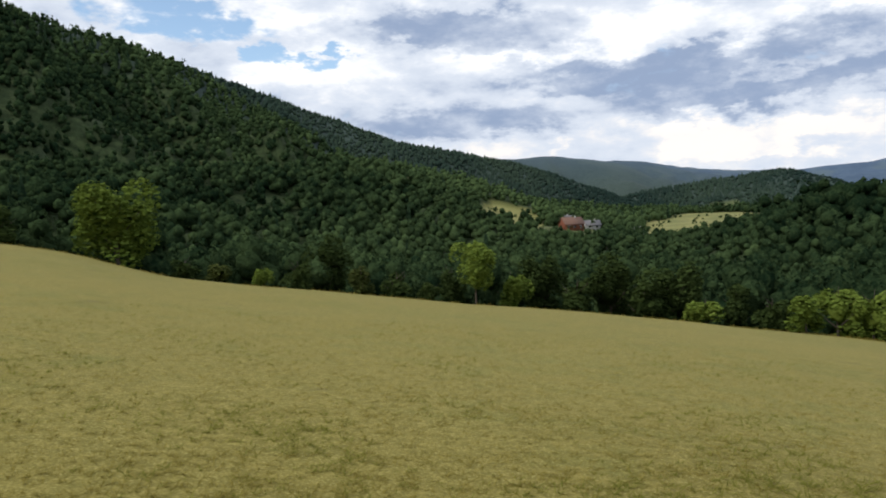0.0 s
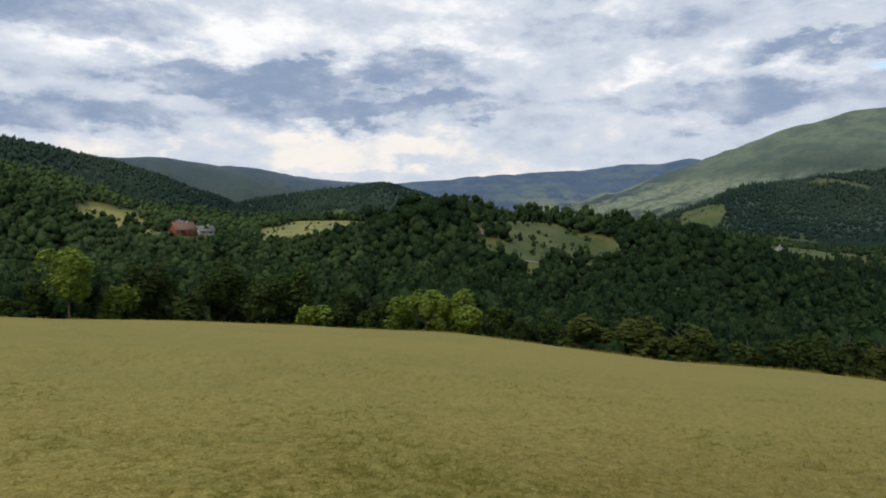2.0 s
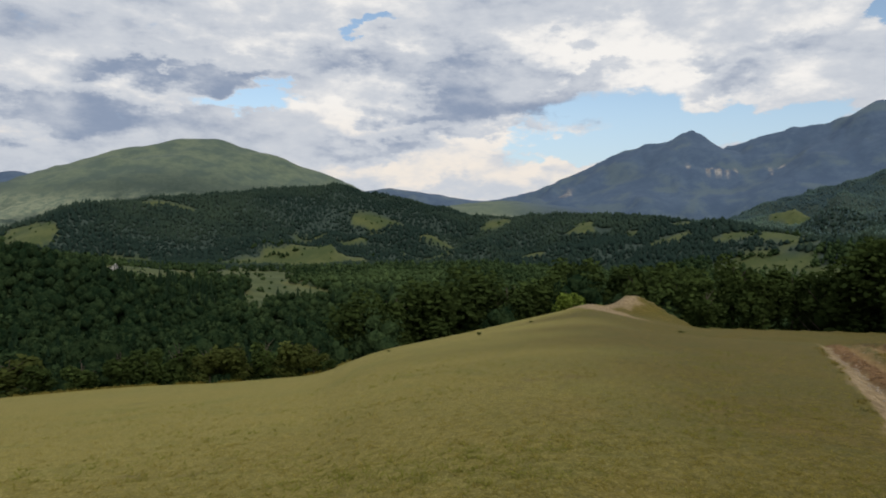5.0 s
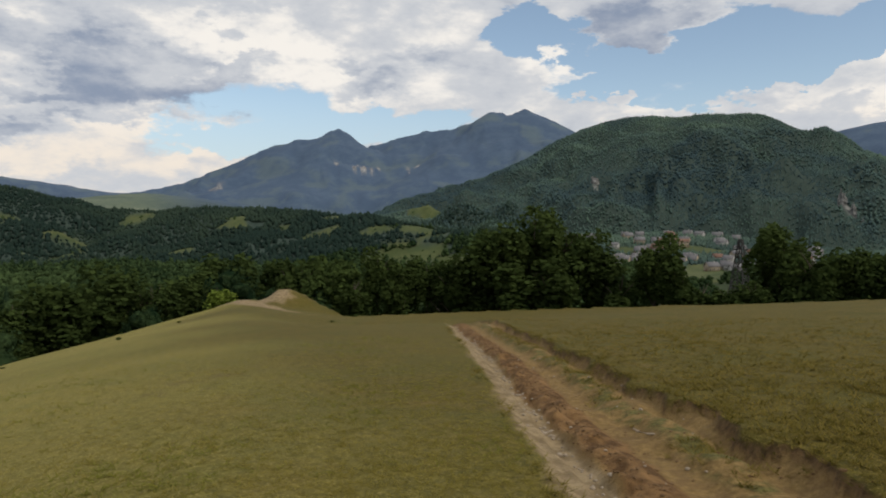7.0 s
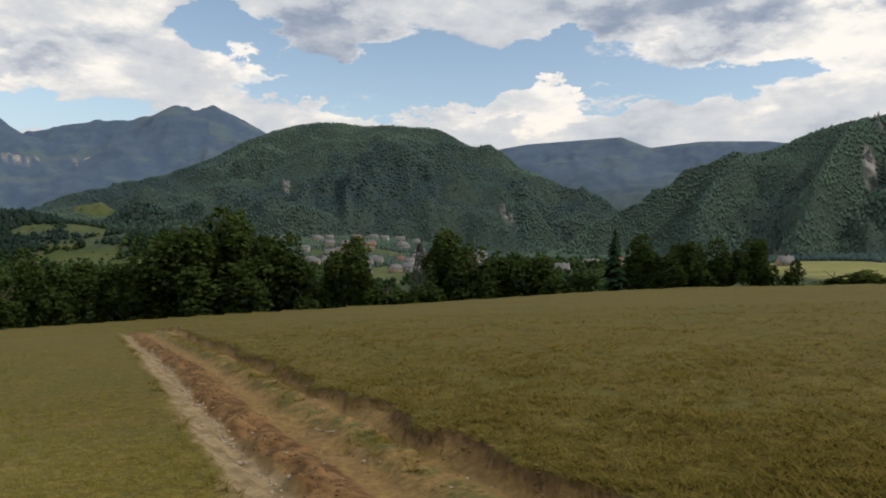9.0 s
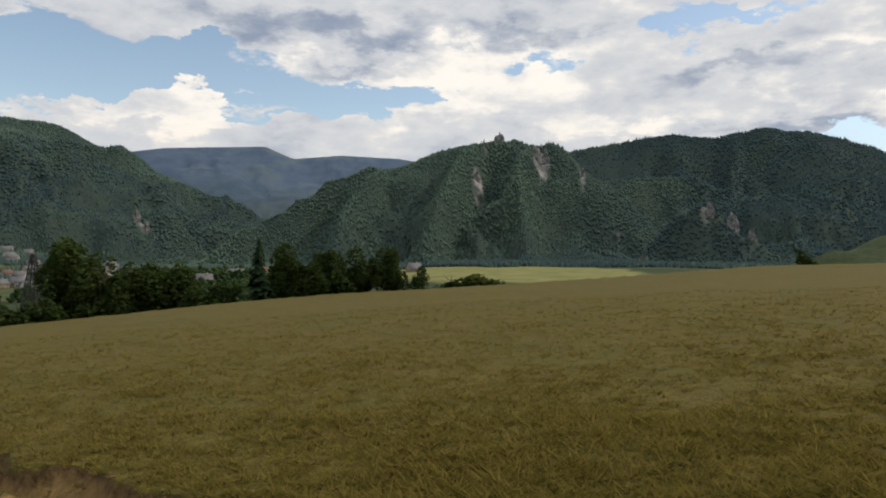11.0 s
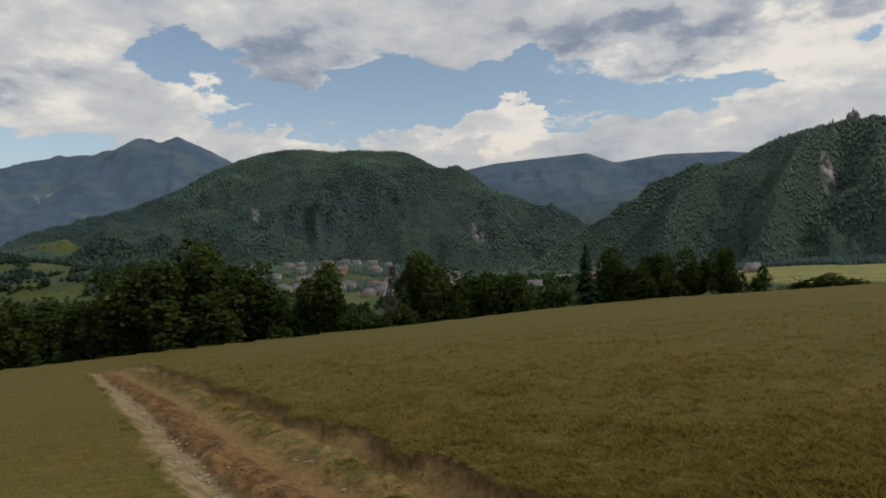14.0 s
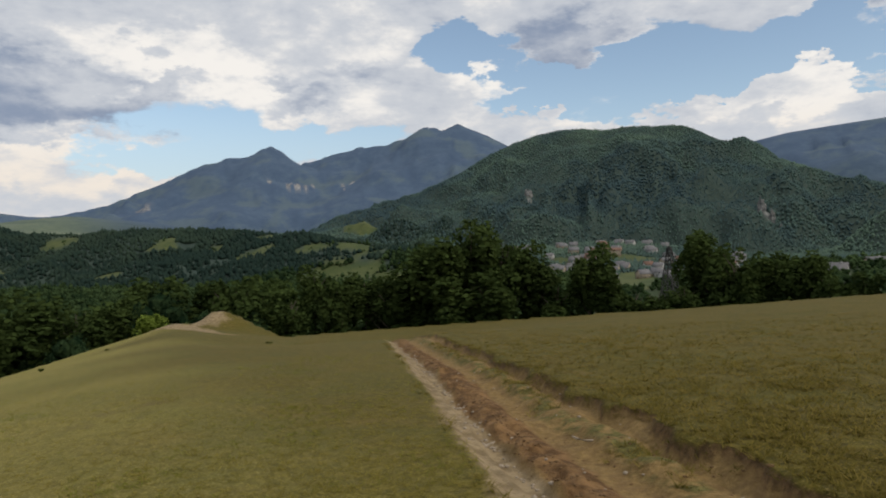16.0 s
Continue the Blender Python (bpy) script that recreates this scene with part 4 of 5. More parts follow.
for b0, d0, b1, d1 in HEDGES:
    (ax, ay), (bx, by) = spot(b0, d0), spot(b1, d1)
    many = int(math.hypot(bx - ax, by - ay) / 3.2)
    t = np.linspace(0, 1, many)
    gone = fbm(t * many / 6, t * 0 + b0, 2, 43) > -0.25
    hedge_x.append((ax + (bx - ax) * t + rng.normal(scale=2.0, size=many))[gone])
    hedge_y.append((ay + (by - ay) * t + rng.normal(scale=2.5, size=many))[gone])
hedge_x, hedge_y = np.concatenate(hedge_x), np.concatenate(hedge_y)
small = rng.uniform(0.5, 1.3, len(hedge_x))
v, f, tt = scatter([crown(30, 0.1, 5, s) for s in range(40, 45)], hedge_x, hedge_y, sheet_z(hedge_x, hedge_y) - 0.3, 3.0 * small, 5.0 * small, rng.uniform(0, 0.5, len(hedge_x)))
tagged(new("hedges", mesh_of("hedges", v, f, FOREST, True, tint=tt)), "dark ragged hedges between the pale valley fields", "hedges", kind="stuff")
# scattered bushes on the open hill and along the field edges
bush_x, bush_y = [], []
for fb, fd, across, along in OPEN_LAND[:HEDGED]:
    c, s = math.cos(radians(fb)), math.sin(radians(fb))
    many = int(across * along / (44 if fd < 400 else 90)) + 4
    u, v = rng.uniform(-1, 1, (2, many))
    u, v = u * across, v * along + fd
    bush_x.append(u * c + v * s)
    bush_y.append(-u * s + v * c)
bush_x, bush_y = np.concatenate(bush_x), np.concatenate(bush_y)
keep = path_mask(bush_x, bush_y, 6.0) < 0.3
bush_x, bush_y = bush_x[keep], bush_y[keep]
small = rng.uniform(0.5, 1.5, len(bush_x))
v, f, tt = scatter([crown(24, 0.11, 4, s) for s in range(40, 45)], bush_x, bush_y, sheet_z(bush_x, bush_y) - 0.2, 1.7 * small, 2.2 * small, rng.uniform(0, 0.7, len(bush_x)))
tagged(new("field_bushes", mesh_of("field_bushes", v, f, FOREST, True, tint=tt)), "dark green bushes dotted over the open fields", "bushes", kind="stuff")

# a few upright dark trees on the open hill
hb = np.array([41.7, 42.3, 36.4, 37.2, 38.0, 35.4, 44.4, 40.4, 36.9, 39.2])
hd = np.array([348, 354, 372, 384, 396, 380, 392, 362, 340, 404.0])
hx, hy = hd * np.sin(np.radians(hb)), hd * np.cos(np.radians(hb))
ht = np.array([8.5, 6.5, 7, 8, 7.5, 8, 4, 3.5, 4.5, 6])
v, f, tt = scatter([crown(90, 0.09, 8, s, 0.5) for s in range(46, 49)], hx, hy, sheet_z(hx, hy) - 0.2, ht * 0.28, ht, np.full(10, 0.15))
tagged(new("hill_trees", mesh_of("hill_trees", v, f, FOREST, True, tint=tt)), "upright dark trees standing on the open hill", "trees", kind="stuff")
# the pale footpath over the open hill
PATH_EARTH = surface("footpath_earth", lambda n, p: (n.mix(n.noise(p, 0.7, 6.0, 0.7), (0.16, 0.145, 0.1), (0.34, 0.31, 0.24)), n.noise(p, 6.0)), 0.95, (0.3, 0.03))
for line in PATHS:
    mid = np.array([spot(b, d) for b, d in line])
    run = np.concatenate([[0], np.cumsum(np.hypot(*np.diff(mid, axis=0).T))])
    s = np.arange(0, run[-1], 1.5)
    px, py = np.interp(s, run, mid[:, 0]) + 1.2 * fbm(s / 14, s * 0, 2, 3), np.interp(s, run, mid[:, 1]) + 1.2 * fbm(s / 14, s * 0 + 9, 2, 4)
    ux, uy = np.gradient(px), np.gradient(py)
    u = np.hypot(ux, uy)
    half = 0.32 + 0.2 * fbm(s / 9, s * 0, 2, 6)
    rows = [np.stack([px + k * half * uy / u, py - k * half * ux / u, sheet_z(px, py) + lift], -1) for k, lift in ((-1.25, -0.6), (-1, 0.26), (1, 0.26), (1.25, -0.6))]
    v, m = np.concatenate(rows), len(s)
    q = np.arange(m - 1)
    f = np.concatenate([np.stack([k * m + q, k * m + q + 1, (k + 1) * m + q + 1, (k + 1) * m + q], -1) for k in range(3)])
    tagged(new("footpath", mesh_of("footpath", v, f, PATH_EARTH, True)), "narrow pale footpath worn over the open hill", "path", kind="structure")

# ---- trees and bushes along the meadow's edge ----


def part(name, me, parent, label=""):
    ob = new(name, me)
    ob.parent = parent
    return tagged(ob, label)


def tube(points, radii, sides=7):
    """A tapered, bent limb through the points."""
    pts = [Vector(p) for p in points]
    v, f = [], []
    for k, p in enumerate(pts):
        along = (pts[min(k + 1, len(pts) - 1)] - pts[max(k - 1, 0)]).normalized()
        a = along.orthogonal().normalized()
        b = along.cross(a)
        for s in range(sides):
            q = 2 * math.pi * s / sides
            v.append(p + (a * math.cos(q) + b * math.sin(q)) * radii[k])
    for k in range(len(pts) - 1):
        for s in range(sides):
            o, t = k * sides, (s + 1) % sides
            f += [(o + s, o + t, o + sides + t), (o + s, o + sides + t, o + sides + s)]
    return np.array([p[:] for p in v]), np.array(f)


def trunk_shape(seed, crown_low, thick):
    g = random.Random(seed)
    shapes = [tube([(0, 0, -0.04), (0.01, 0, 0.12), (g.uniform(-.02, .02), 0.01, 0.45), (0.02, 0, 0.85)], [thick * 1.35, thick, thick * 0.7, thick * 0.15], 9)]
    for k in range(9):
        a, h = g.uniform(0, 6.28), g.uniform(crown_low, 0.7)
        reach = g.uniform(0.2, 0.38) * (1.2 - h * 0.7)
        shapes.append(tube([(0.01, 0, h), (reach * 0.5 * math.cos(a), reach * 0.5 * math.sin(a), h + reach * 0.4), (reach * math.cos(a), reach * math.sin(a), h + reach * 0.85)], [thick * 0.5, thick * 0.33, thick * 0.08], 5))
    return joined(*shapes)


# kind: trunk's thickness, lowest limb, crown's centre and half height, leaf clumps, their size, lumps, material, label, category
SPECIES = {
    "broad_tree": (0.022, 0.25, 0.54, 0.5, 5200, 0.036, 16, LEAF, "broad dark green deciduous tree at the meadow's edge", "tree"),
    "tall_tree": (0.02, 0.2, 0.53, 0.52, 4800, 0.037, 13, LEAF, "tall dark green deciduous tree with a dense leafy crown", "tree"),
    "maple_tree": (0.025, 0.2, 0.52, 0.52, 6500, 0.033, 18, LEAF_BRIGHT, "large round yellow-green tree at the meadow's edge", "tree"),
    "ash_tree": (0.016, 0.3, 0.58, 0.45, 3200, 0.038, 14, LEAF_BRIGHT, "slender light green tree with an airy crown", "tree"),
    "bush": (0.02, 0.1, 0.46, 0.55, 1500, 0.055, 9, LEAF, "rounded green bush at the meadow's edge", "bush"),
    "bright_bush": (0.02, 0.1, 0.47, 0.55, 1900, 0.05, 10, LEAF_BRIGHT, "bright yellow-green leafy bush at the meadow's edge", "bush"),
    "olive_bush": (0.02, 0.1, 0.44, 0.56, 1500, 0.055, 9, LEAF_OLIVE, "spreading olive-brown bush at the meadow's edge", "bush"),
    "weed": (0.01, 0.05, 0.45, 0.5, 160, 0.14, 6, LEAF_OLIVE, "low dark weed clump in the short meadow grass", "weed"),
    "sapling": (0.012, 0.2, 0.58, 0.44, 700, 0.055, 8, LEAF, "thin young tree with sparse leaves", "tree"),
}
templates = {}


def conifer_parts(tree, seed):
    g = np.random.default_rng(seed)
    shapes = []
    for k in range(26):
        h = 0.08 + 0.9 * k / 26
        reach = 0.5 * (1 - h) ** 0.8 * g.uniform(0.75, 1.15) + 0.03
        for s in range(7):
            a = g.uniform(0, 6.28)
            w = reach * 0.3
            ca, sa = math.cos(a), math.sin(a)
            v = np.array([(0, 0, h + 0.03), (ca * reach * .6 - sa * w, sa * reach * .6 + ca * w, h - 0.02), (ca * reach, sa * reach, h - 0.05 + g.uniform(-.02, .02)), (ca * reach * .6 + sa * w, sa * reach * .6 - ca * w, h - 0.03)])
            shapes.append((v, np.array([(0, 1, 2), (0, 2, 3)])))
    v, f = joined(*shapes)
    part("trunk", mesh_of("trunk", *tube([(0, 0, -0.04), (0, 0, 0.5), (0, 0, 0.97)], [0.025, 0.014, 0.003], 7), BARK, True), tree)
    part("crown", mesh_of("crown", v, f, NEEDLE, False, tint=np.full(len(v), 0.3)), tree)


def plant(kind, bearing, distance, tall, wide, turn=0.0, variant=0):
    x, y = spot(bearing, distance)
    z = float(height(np.array([x]), np.array([y]))[0])
    edge_d, edge_z = edge_of(np.array([bearing]))
    sunk = max(0.0, float(edge_z[0]) - z) if distance > edge_d[0] else 0.0
    wide *= 1 + 0.35 * sunk / tall
    tall += sunk
    m = Matrix.LocRotScale((x, y, z), Euler((0, 0, radians(turn))), (wide, wide, tall))
    key = (kind, variant)
    if key in templates:
        again = copy_thing(templates[key], m)
        again.matrix_basis = m
        return again
    tree = new(kind)
    if kind == "spruce":
        conifer_parts(tree, variant)
        tagged(tree, "dark green spruce standing at the meadow's edge", "tree", "trees at the meadow's edge")
    else:
        thick, low, centre, half, cards, size, lumps, material, label, category = SPECIES[kind]
        seed = 100 + 17 * variant + 5 * len(kind) + cards
        part("trunk", mesh_of("trunk", *trunk_shape(seed, low, thick), BARK, True), tree)
        v, f = joined(placed(leaf_cards(cards, size * 2, lumps, seed, 0.74, 0.3, 0.48), 1, 0), (lumpy(2, 0.1, seed)[0] * 0.46, icosphere(2)[1]))
        v = v * np.array([0.5, 0.5, half]) + np.array([0, 0, centre])
        # tint rises with height: the crown's lit top is painted into the leaves
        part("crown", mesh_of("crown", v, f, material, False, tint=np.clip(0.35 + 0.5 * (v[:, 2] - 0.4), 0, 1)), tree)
        tagged(tree, label, category, "bushes at the meadow's edge" if category == "bush" else "trees at the meadow's edge")
    tree.matrix_basis = m
    templates[key] = tree
    return tree


# kind, bearing, distance, height, width
PLANTS = []
PLANTS += [("maple_tree", -25.0, 85, 9.2, 9.6), ("bush", -32.3, 88, 4.2, 5.5), ("bush", -20.3, 83, 2.6, 3.6), ("olive_bush", -17.8, 83, 2.2, 3.4), ("bright_bush", -14.6, 83, 2.6, 2.6), ("bush", -11.8, 84, 3.6, 4.2), ("broad_tree", -9.5, 88, 5.5, 6.0)]
PLANTS += [("olive_bush", -6.9, 84, 3.4, 3.6), ("bush", -4.0, 84, 3.2, 4.4), ("bush", -1.2, 82, 2.2, 3.0), ("ash_tree", 2.5, 79.5, 7.8, 6.6), ("bush", 0.6, 84, 4.4, 4.2), ("bright_bush", 5.4, 82, 4.4, 4.6), ("broad_tree", 8.0, 86, 5.4, 5.6), ("bush", 10.6, 81, 3.9, 4.6)]
PLANTS += [("broad_tree", 13.2, 84, 5.2, 6.2), ("bush", 15.8, 80, 3.8, 4.4), ("broad_tree", 18.0, 82, 5.2, 5.6), ("bright_bush", 20.4, 75, 2.6, 4.0), ("bush", 22.6, 76, 3.6, 4.2), ("bush", 25.0, 72, 3.2, 3.8)]
PLANTS += [("bright_bush", 27.2, 67, 4.0, 4.2), ("bright_bush", 29.2, 68, 4.8, 4.8), ("bright_bush", 31.4, 68, 4.6, 4.4), ("bright_bush", 33.3, 65.5, 3.2, 3.6), ("bush", 35.2, 63.5, 2.8, 3.2), ("bush", 37.0, 62, 2.4, 2.8), ("bush", 39.0, 62, 2.4, 2.6)]
PLANTS += [("olive_bush", 41.8, 60, 3.1, 5.2), ("olive_bush", 46.6, 58, 3.1, 5.6), ("olive_bush", 49.6, 56.5, 2.6, 4.4), ("bush", 51.4, 54.5, 1.8, 2.8), ("bush", 54.2, 54.5, 2.0, 3.0), ("bush", 56.8, 55, 2.6, 3.2), ("bush", 59.0, 54, 2.4, 2.8), ("bush", 60.8, 56, 2.8, 3.0)]
PLANTS += [("olive_bush", 63.0, 52.5, 2.6, 3.0), ("olive_bush", 65.2, 52, 2.6, 2.8), ("bush", 67.2, 52, 2.8, 2.8), ("olive_bush", 69.3, 51, 2.6, 2.6), ("olive_bush", 71.0, 50.5, 2.2, 2.4), ("bush", 72.3, 49.2, 1.0, 1.4)]
PLANTS += [("broad_tree", 74.5, 72, 5.0, 5.0), ("tall_tree", 77.5, 78, 6.6, 5.6), ("broad_tree", 80.5, 80, 6.6, 6.4), ("broad_tree", 83.5, 84, 6.4, 6.6), ("tall_tree", 86.5, 82, 5.6, 5.4), ("broad_tree", 89.4, 86, 5.2, 5.4), ("bright_bush", 91.3, 73, 2.2, 3.0)]
PLANTS += [("broad_tree", 92.8, 92, 6.2, 6.0), ("tall_tree", 95.6, 90, 6.6, 5.4), ("tall_tree", 97.6, 88, 6.8, 5.4), ("broad_tree", 100.0, 84, 6.2, 5.6)]
PLANTS += [("bush", 101.9, 64, 3.4, 3.6), ("tall_tree", 103.8, 68, 6.0, 4.2), ("bush", 105.6, 66, 4.4, 4.4), ("broad_tree", 107.8, 68, 4.8, 4.6), ("bush", 109.8, 66, 4.0, 4.4), ("broad_tree", 111.6, 67, 5.4, 4.8)]
PLANTS += [("broad_tree", 113.6, 66, 7.6, 6.0), ("tall_tree", 116.3, 67, 9.2, 6.0), ("tall_tree", 119.0, 66, 7.9, 5.2), ("bush", 115.0, 63, 4.6, 4.8), ("broad_tree", 121.2, 67, 5.4, 4.4), ("bush", 117.6, 63, 4.2, 4.6), ("bush", 123.3, 64, 2.6, 3.0)]
PLANTS += [("tall_tree", 125.8, 65, 5.8, 4.2), ("bush", 127.3, 64, 3.8, 3.4), ("bush", 129.4, 63, 1.6, 2.6), ("bush", 131.2, 62, 1.5, 2.6), ("broad_tree", 134.9, 65, 5.9, 4.6), ("bush", 136.8, 63, 4.2, 3.4), ("bush", 133.0, 61, 1.7, 2.2)]
PLANTS += [("broad_tree", 138.6, 66, 3.6, 3.2), ("broad_tree", 141.2, 66, 3.5, 3.2), ("bush", 143.2, 63, 1.7, 2.4), ("bush", 145.2, 63, 1.5, 2.2), ("spruce", 147.6, 63, 5.2, 2.6), ("tall_tree", 150.0, 65, 4.7, 3.2), ("bush", 151.4, 63, 3.0, 2.8), ("tall_tree", 152.6, 66, 4.2, 3.2)]
PLANTS += [("sapling", 154.3, 64, 3.0, 2.4), ("tall_tree", 155.6, 65, 3.9, 2.8), ("tall_tree", 158.2, 66, 4.2, 2.4), ("sapling", 157.0, 65, 2.6, 2.0), ("sapling", 160.2, 66, 2.0, 2.4), ("bush", 163.0, 68, 1.3, 3.4), ("bush", 165.6, 70, 1.2, 3.6), ("olive_bush", 164.2, 69, 1.1, 3.0)]
PLANTS += [("bush", 189.5, 79, 2.1, 2.2)]
for k, (kind, b, d, tall, wide) in enumerate(PLANTS):
    wide *= 1.22 if b > 110 and tall > 2.5 else 1.0
    tall *= 0.66 if 73 < b < 101 and tall > 4 else 1.0
    plant(kind, b, d, tall, wide, 47.0 * k, k % 3 if kind in ("bush", "broad_tree", "tall_tree") else k % 2)

# ---- buildings ----
PLASTER = surface("plaster", lambda n, p: (n.mix(n.noise(p, 0.8, 5.0), (0.25, 0.25, 0.24), (0.5, 0.49, 0.46)), n.noise(p, 20.0)), 0.9, (0.2, 0.01))
CREAM = surface("cream_plaster", lambda n, p: (n.mix(n.noise(p, 0.8, 5.0), (0.24, 0.2, 0.14), (0.38, 0.32, 0.24)), n.noise(p, 20.0)), 0.9, (0.2, 0.01))
TIMBER = surface("red_timber", lambda n, p: (n.mix(n.noise(p, 1.5, 6.0), (0.13, 0.045, 0.026), (0.25, 0.09, 0.05)), n.noise(p, 9.0)), 0.8, (0.3, 0.02))
TILE_RED = surface("red_roof_tiles", lambda n, p: (n.mix(n.noise(p, 1.2, 6.0), (0.13, 0.075, 0.055), (0.22, 0.13, 0.095)), n.noise(p, 8.0)), 0.8, (0.4, 0.03))
TILE_GREY = surface("grey_roof_sheets", lambda n, p: (n.mix(n.noise(p, 1.2, 6.0), (0.09, 0.09, 0.095), (0.22, 0.21, 0.21)), n.noise(p, 8.0)), 0.6, (0.3, 0.03))
SHEET = surface("pale_metal_sheets", lambda n, p: (n.mix(n.noise(p, 1.2, 6.0), (0.45, 0.47, 0.5), (0.65, 0.67, 0.7)), n.noise(p, 8.0)), 0.5, (0.2, 0.02))
WINDOW = surface("window_glass", lambda n, p: ((0.03, 0.04, 0.05), None), 0.1, None, 0.5)
FRAME = surface("window_frame", lambda n, p: (n.mix(n.noise(p, 3.0), (0.5, 0.48, 0.44), (0.7, 0.68, 0.65)), None), 0.6)
IRON = surface("dark_steel", lambda n, p: (n.mix(n.noise(p, 2.0, 5.0), (0.03, 0.03, 0.032), (0.08, 0.075, 0.07)), n.noise(p, 20.0)), 0.6, (0.2, 0.01))


def box_shape(x0, x1, y0, y1, z0, z1):
    v = np.array([(x, y, z) for z in (z0, z1) for y in (y0, y1) for x in (x0, x1)], float)
    q = [(0, 2, 3, 1), (4, 5, 7, 6), (0, 1, 5, 4), (2, 6, 7, 3), (0, 4, 6, 2), (1, 3, 7, 5)]
    return v, np.array([t for a, b, c, d in q for t in ((a, b, c), (a, c, d))])


def house(name, bearing, distance, turn, wide, deep, eaves, ridge, wall, roof, label, group, storeys=1):
    x, y = spot(bearing, distance)
    z = float(height(np.array([x]), np.array([y]))[0])
    home = tagged(new(name), label, "house", group)
    w, d = wide / 2, deep / 2
    # walls with gables, sunk a little into the slope
    v = np.array([(-w, -d, -1.5), (w, -d, -1.5), (w, d, -1.5), (-w, d, -1.5), (-w, -d, eaves), (w, -d, eaves), (w, d, eaves), (-w, d, eaves), (-w, 0, ridge - 0.12), (w, 0, ridge - 0.12)], float)
    f = np.array([(0, 1, 5), (0, 5, 4), (2, 3, 7), (2, 7, 6), (3, 0, 4), (3, 4, 7), (7, 4, 8), (1, 2, 6), (1, 6, 5), (5, 6, 9), (0, 3, 2), (0, 2, 1), (4, 5, 9), (4, 9, 8), (6, 7, 8), (6, 8, 9)])
    part("wall", mesh_of("wall", v, f, wall), home)
    slope = (ridge - eaves) / d
    o, th = 0.6, 0.2
    lo = eaves - o * slope
    v = np.array([(a, b, c) for a in (-w - o, w + o) for b, c in ((-d - o, lo), (0, ridge), (d + o, lo), (d + o, lo + th), (0, ridge + th), (-d - o, lo + th))], float)
    f = [(k, (k + 1) % 6, 6 + (k + 1) % 6) for k in range(6)] + [(k, 6 + (k + 1) % 6, 6 + k) for k in range(6)]
    f += [(0, 5, 4), (0, 4, 1), (1, 4, 3), (1, 3, 2), (6, 10, 11), (6, 7, 10), (7, 9, 10), (7, 8, 9)]
    cover = part("roof", mesh_of("roof", v, np.array(f), roof), home)
    part("chimney", mesh_of("chimney", *box_shape(w * 0.3, w * 0.3 + 0.7, -0.9, -0.3, ridge - 1.2, ridge + 0.9), PLASTER), cover)
    for s in range(storeys):
        for k in range(max(2, int(wide / 3.2))):
            cx = -w + wide * (k + 0.5) / max(2, int(wide / 3.2))
            base = 0.9 + 2.8 * s
            for side in (-1, 1):
                pane = part("window", mesh_of("window", *box_shape(cx - 0.62, cx + 0.62, side * d - 0.05, side * d + 0.05, base, base + 1.4), FRAME), home)
                part("pane", mesh_of("pane", *box_shape(cx - 0.5, cx + 0.5, side * d - 0.07, side * d + 0.07, base + 0.12, base + 1.28), WINDOW), pane)
    part("door", mesh_of("door", *box_shape(-w - 0.05, -w + 0.05, -0.5, 0.5, -0.2, 2.0), TIMBER), home)
    home.matrix_basis = pose(x, y, z, 0, 0, turn)
    return home


house("farmhouse", 10.3, 412, 20, 12, 8, 3.4, 7.0, TIMBER, TILE_RED, "red timber farmhouse with a faded tiled roof among trees", "farm houses")
house("farm_shed", 11.9, 432, 10, 9, 6, 2.6, 5.2, PLASTER, TILE_GREY, "small pale farm shed with a grey roof", "farm houses")
house("farm_shed", 9.8, 455, -15, 10, 6, 2.8, 5.4, CREAM, TILE_GREY, "cream farm building with a grey roof among trees", "farm houses")
house("farm_shed", 15.4, 415, 40, 9, 6, 2.6, 5.2, PLASTER, TILE_GREY, "small pale farm shed with a grey roof", "farm houses")
house("cabin", -19.0, 532, 20, 11, 7, 2.6, 5.6, TIMBER, SHEET, "forest cabin with a pale metal roof in a clearing", "cabins")
house("cabin", -3.5, 492, -30, 9, 6, 2.6, 5.2, BARK, SHEET, "forest cabin with a pale metal roof in a clearing", "cabins")
house("cottage", 56.2, 512, 30, 8, 7, 4.4, 6.8, PLASTER, TILE_GREY, "white cottage standing alone in the valley", "cabins", 1)
village = random.Random(8)
for k in range(84):
    b, d = village.uniform(119.5, 137.5), village.uniform(600, 970)
    if k > 75:
        b, d = village.uniform(143, 160), village.uniform(520, 640)
    red = village.random() < 0.12
    house("village_house", b, d, village.uniform(-40, 40) - b, village.uniform(9, 13), village.uniform(7.5, 9.5), village.choice((3.0, 4.6)), village.uniform(7.2, 8.4), village.choice((PLASTER, PLASTER, CREAM)), TILE_RED if red else TILE_GREY,
          "pale village house with a red tiled roof" if red else "pale village house with a grey roof", "village houses")
house("village_hall", 127.2, 868, -120, 34, 12, 6.0, 9.0, CREAM, TILE_RED, "long cream village building with a red roof", "village houses", 2)
for k in range(12):
    house("village_house", village.uniform(36, 46), village.uniform(1750, 1950), village.uniform(0, 90), 14, 10, 5.0, 8.5, PLASTER, TILE_RED, "pale village house with a red tiled roof", "houses in the far valley")


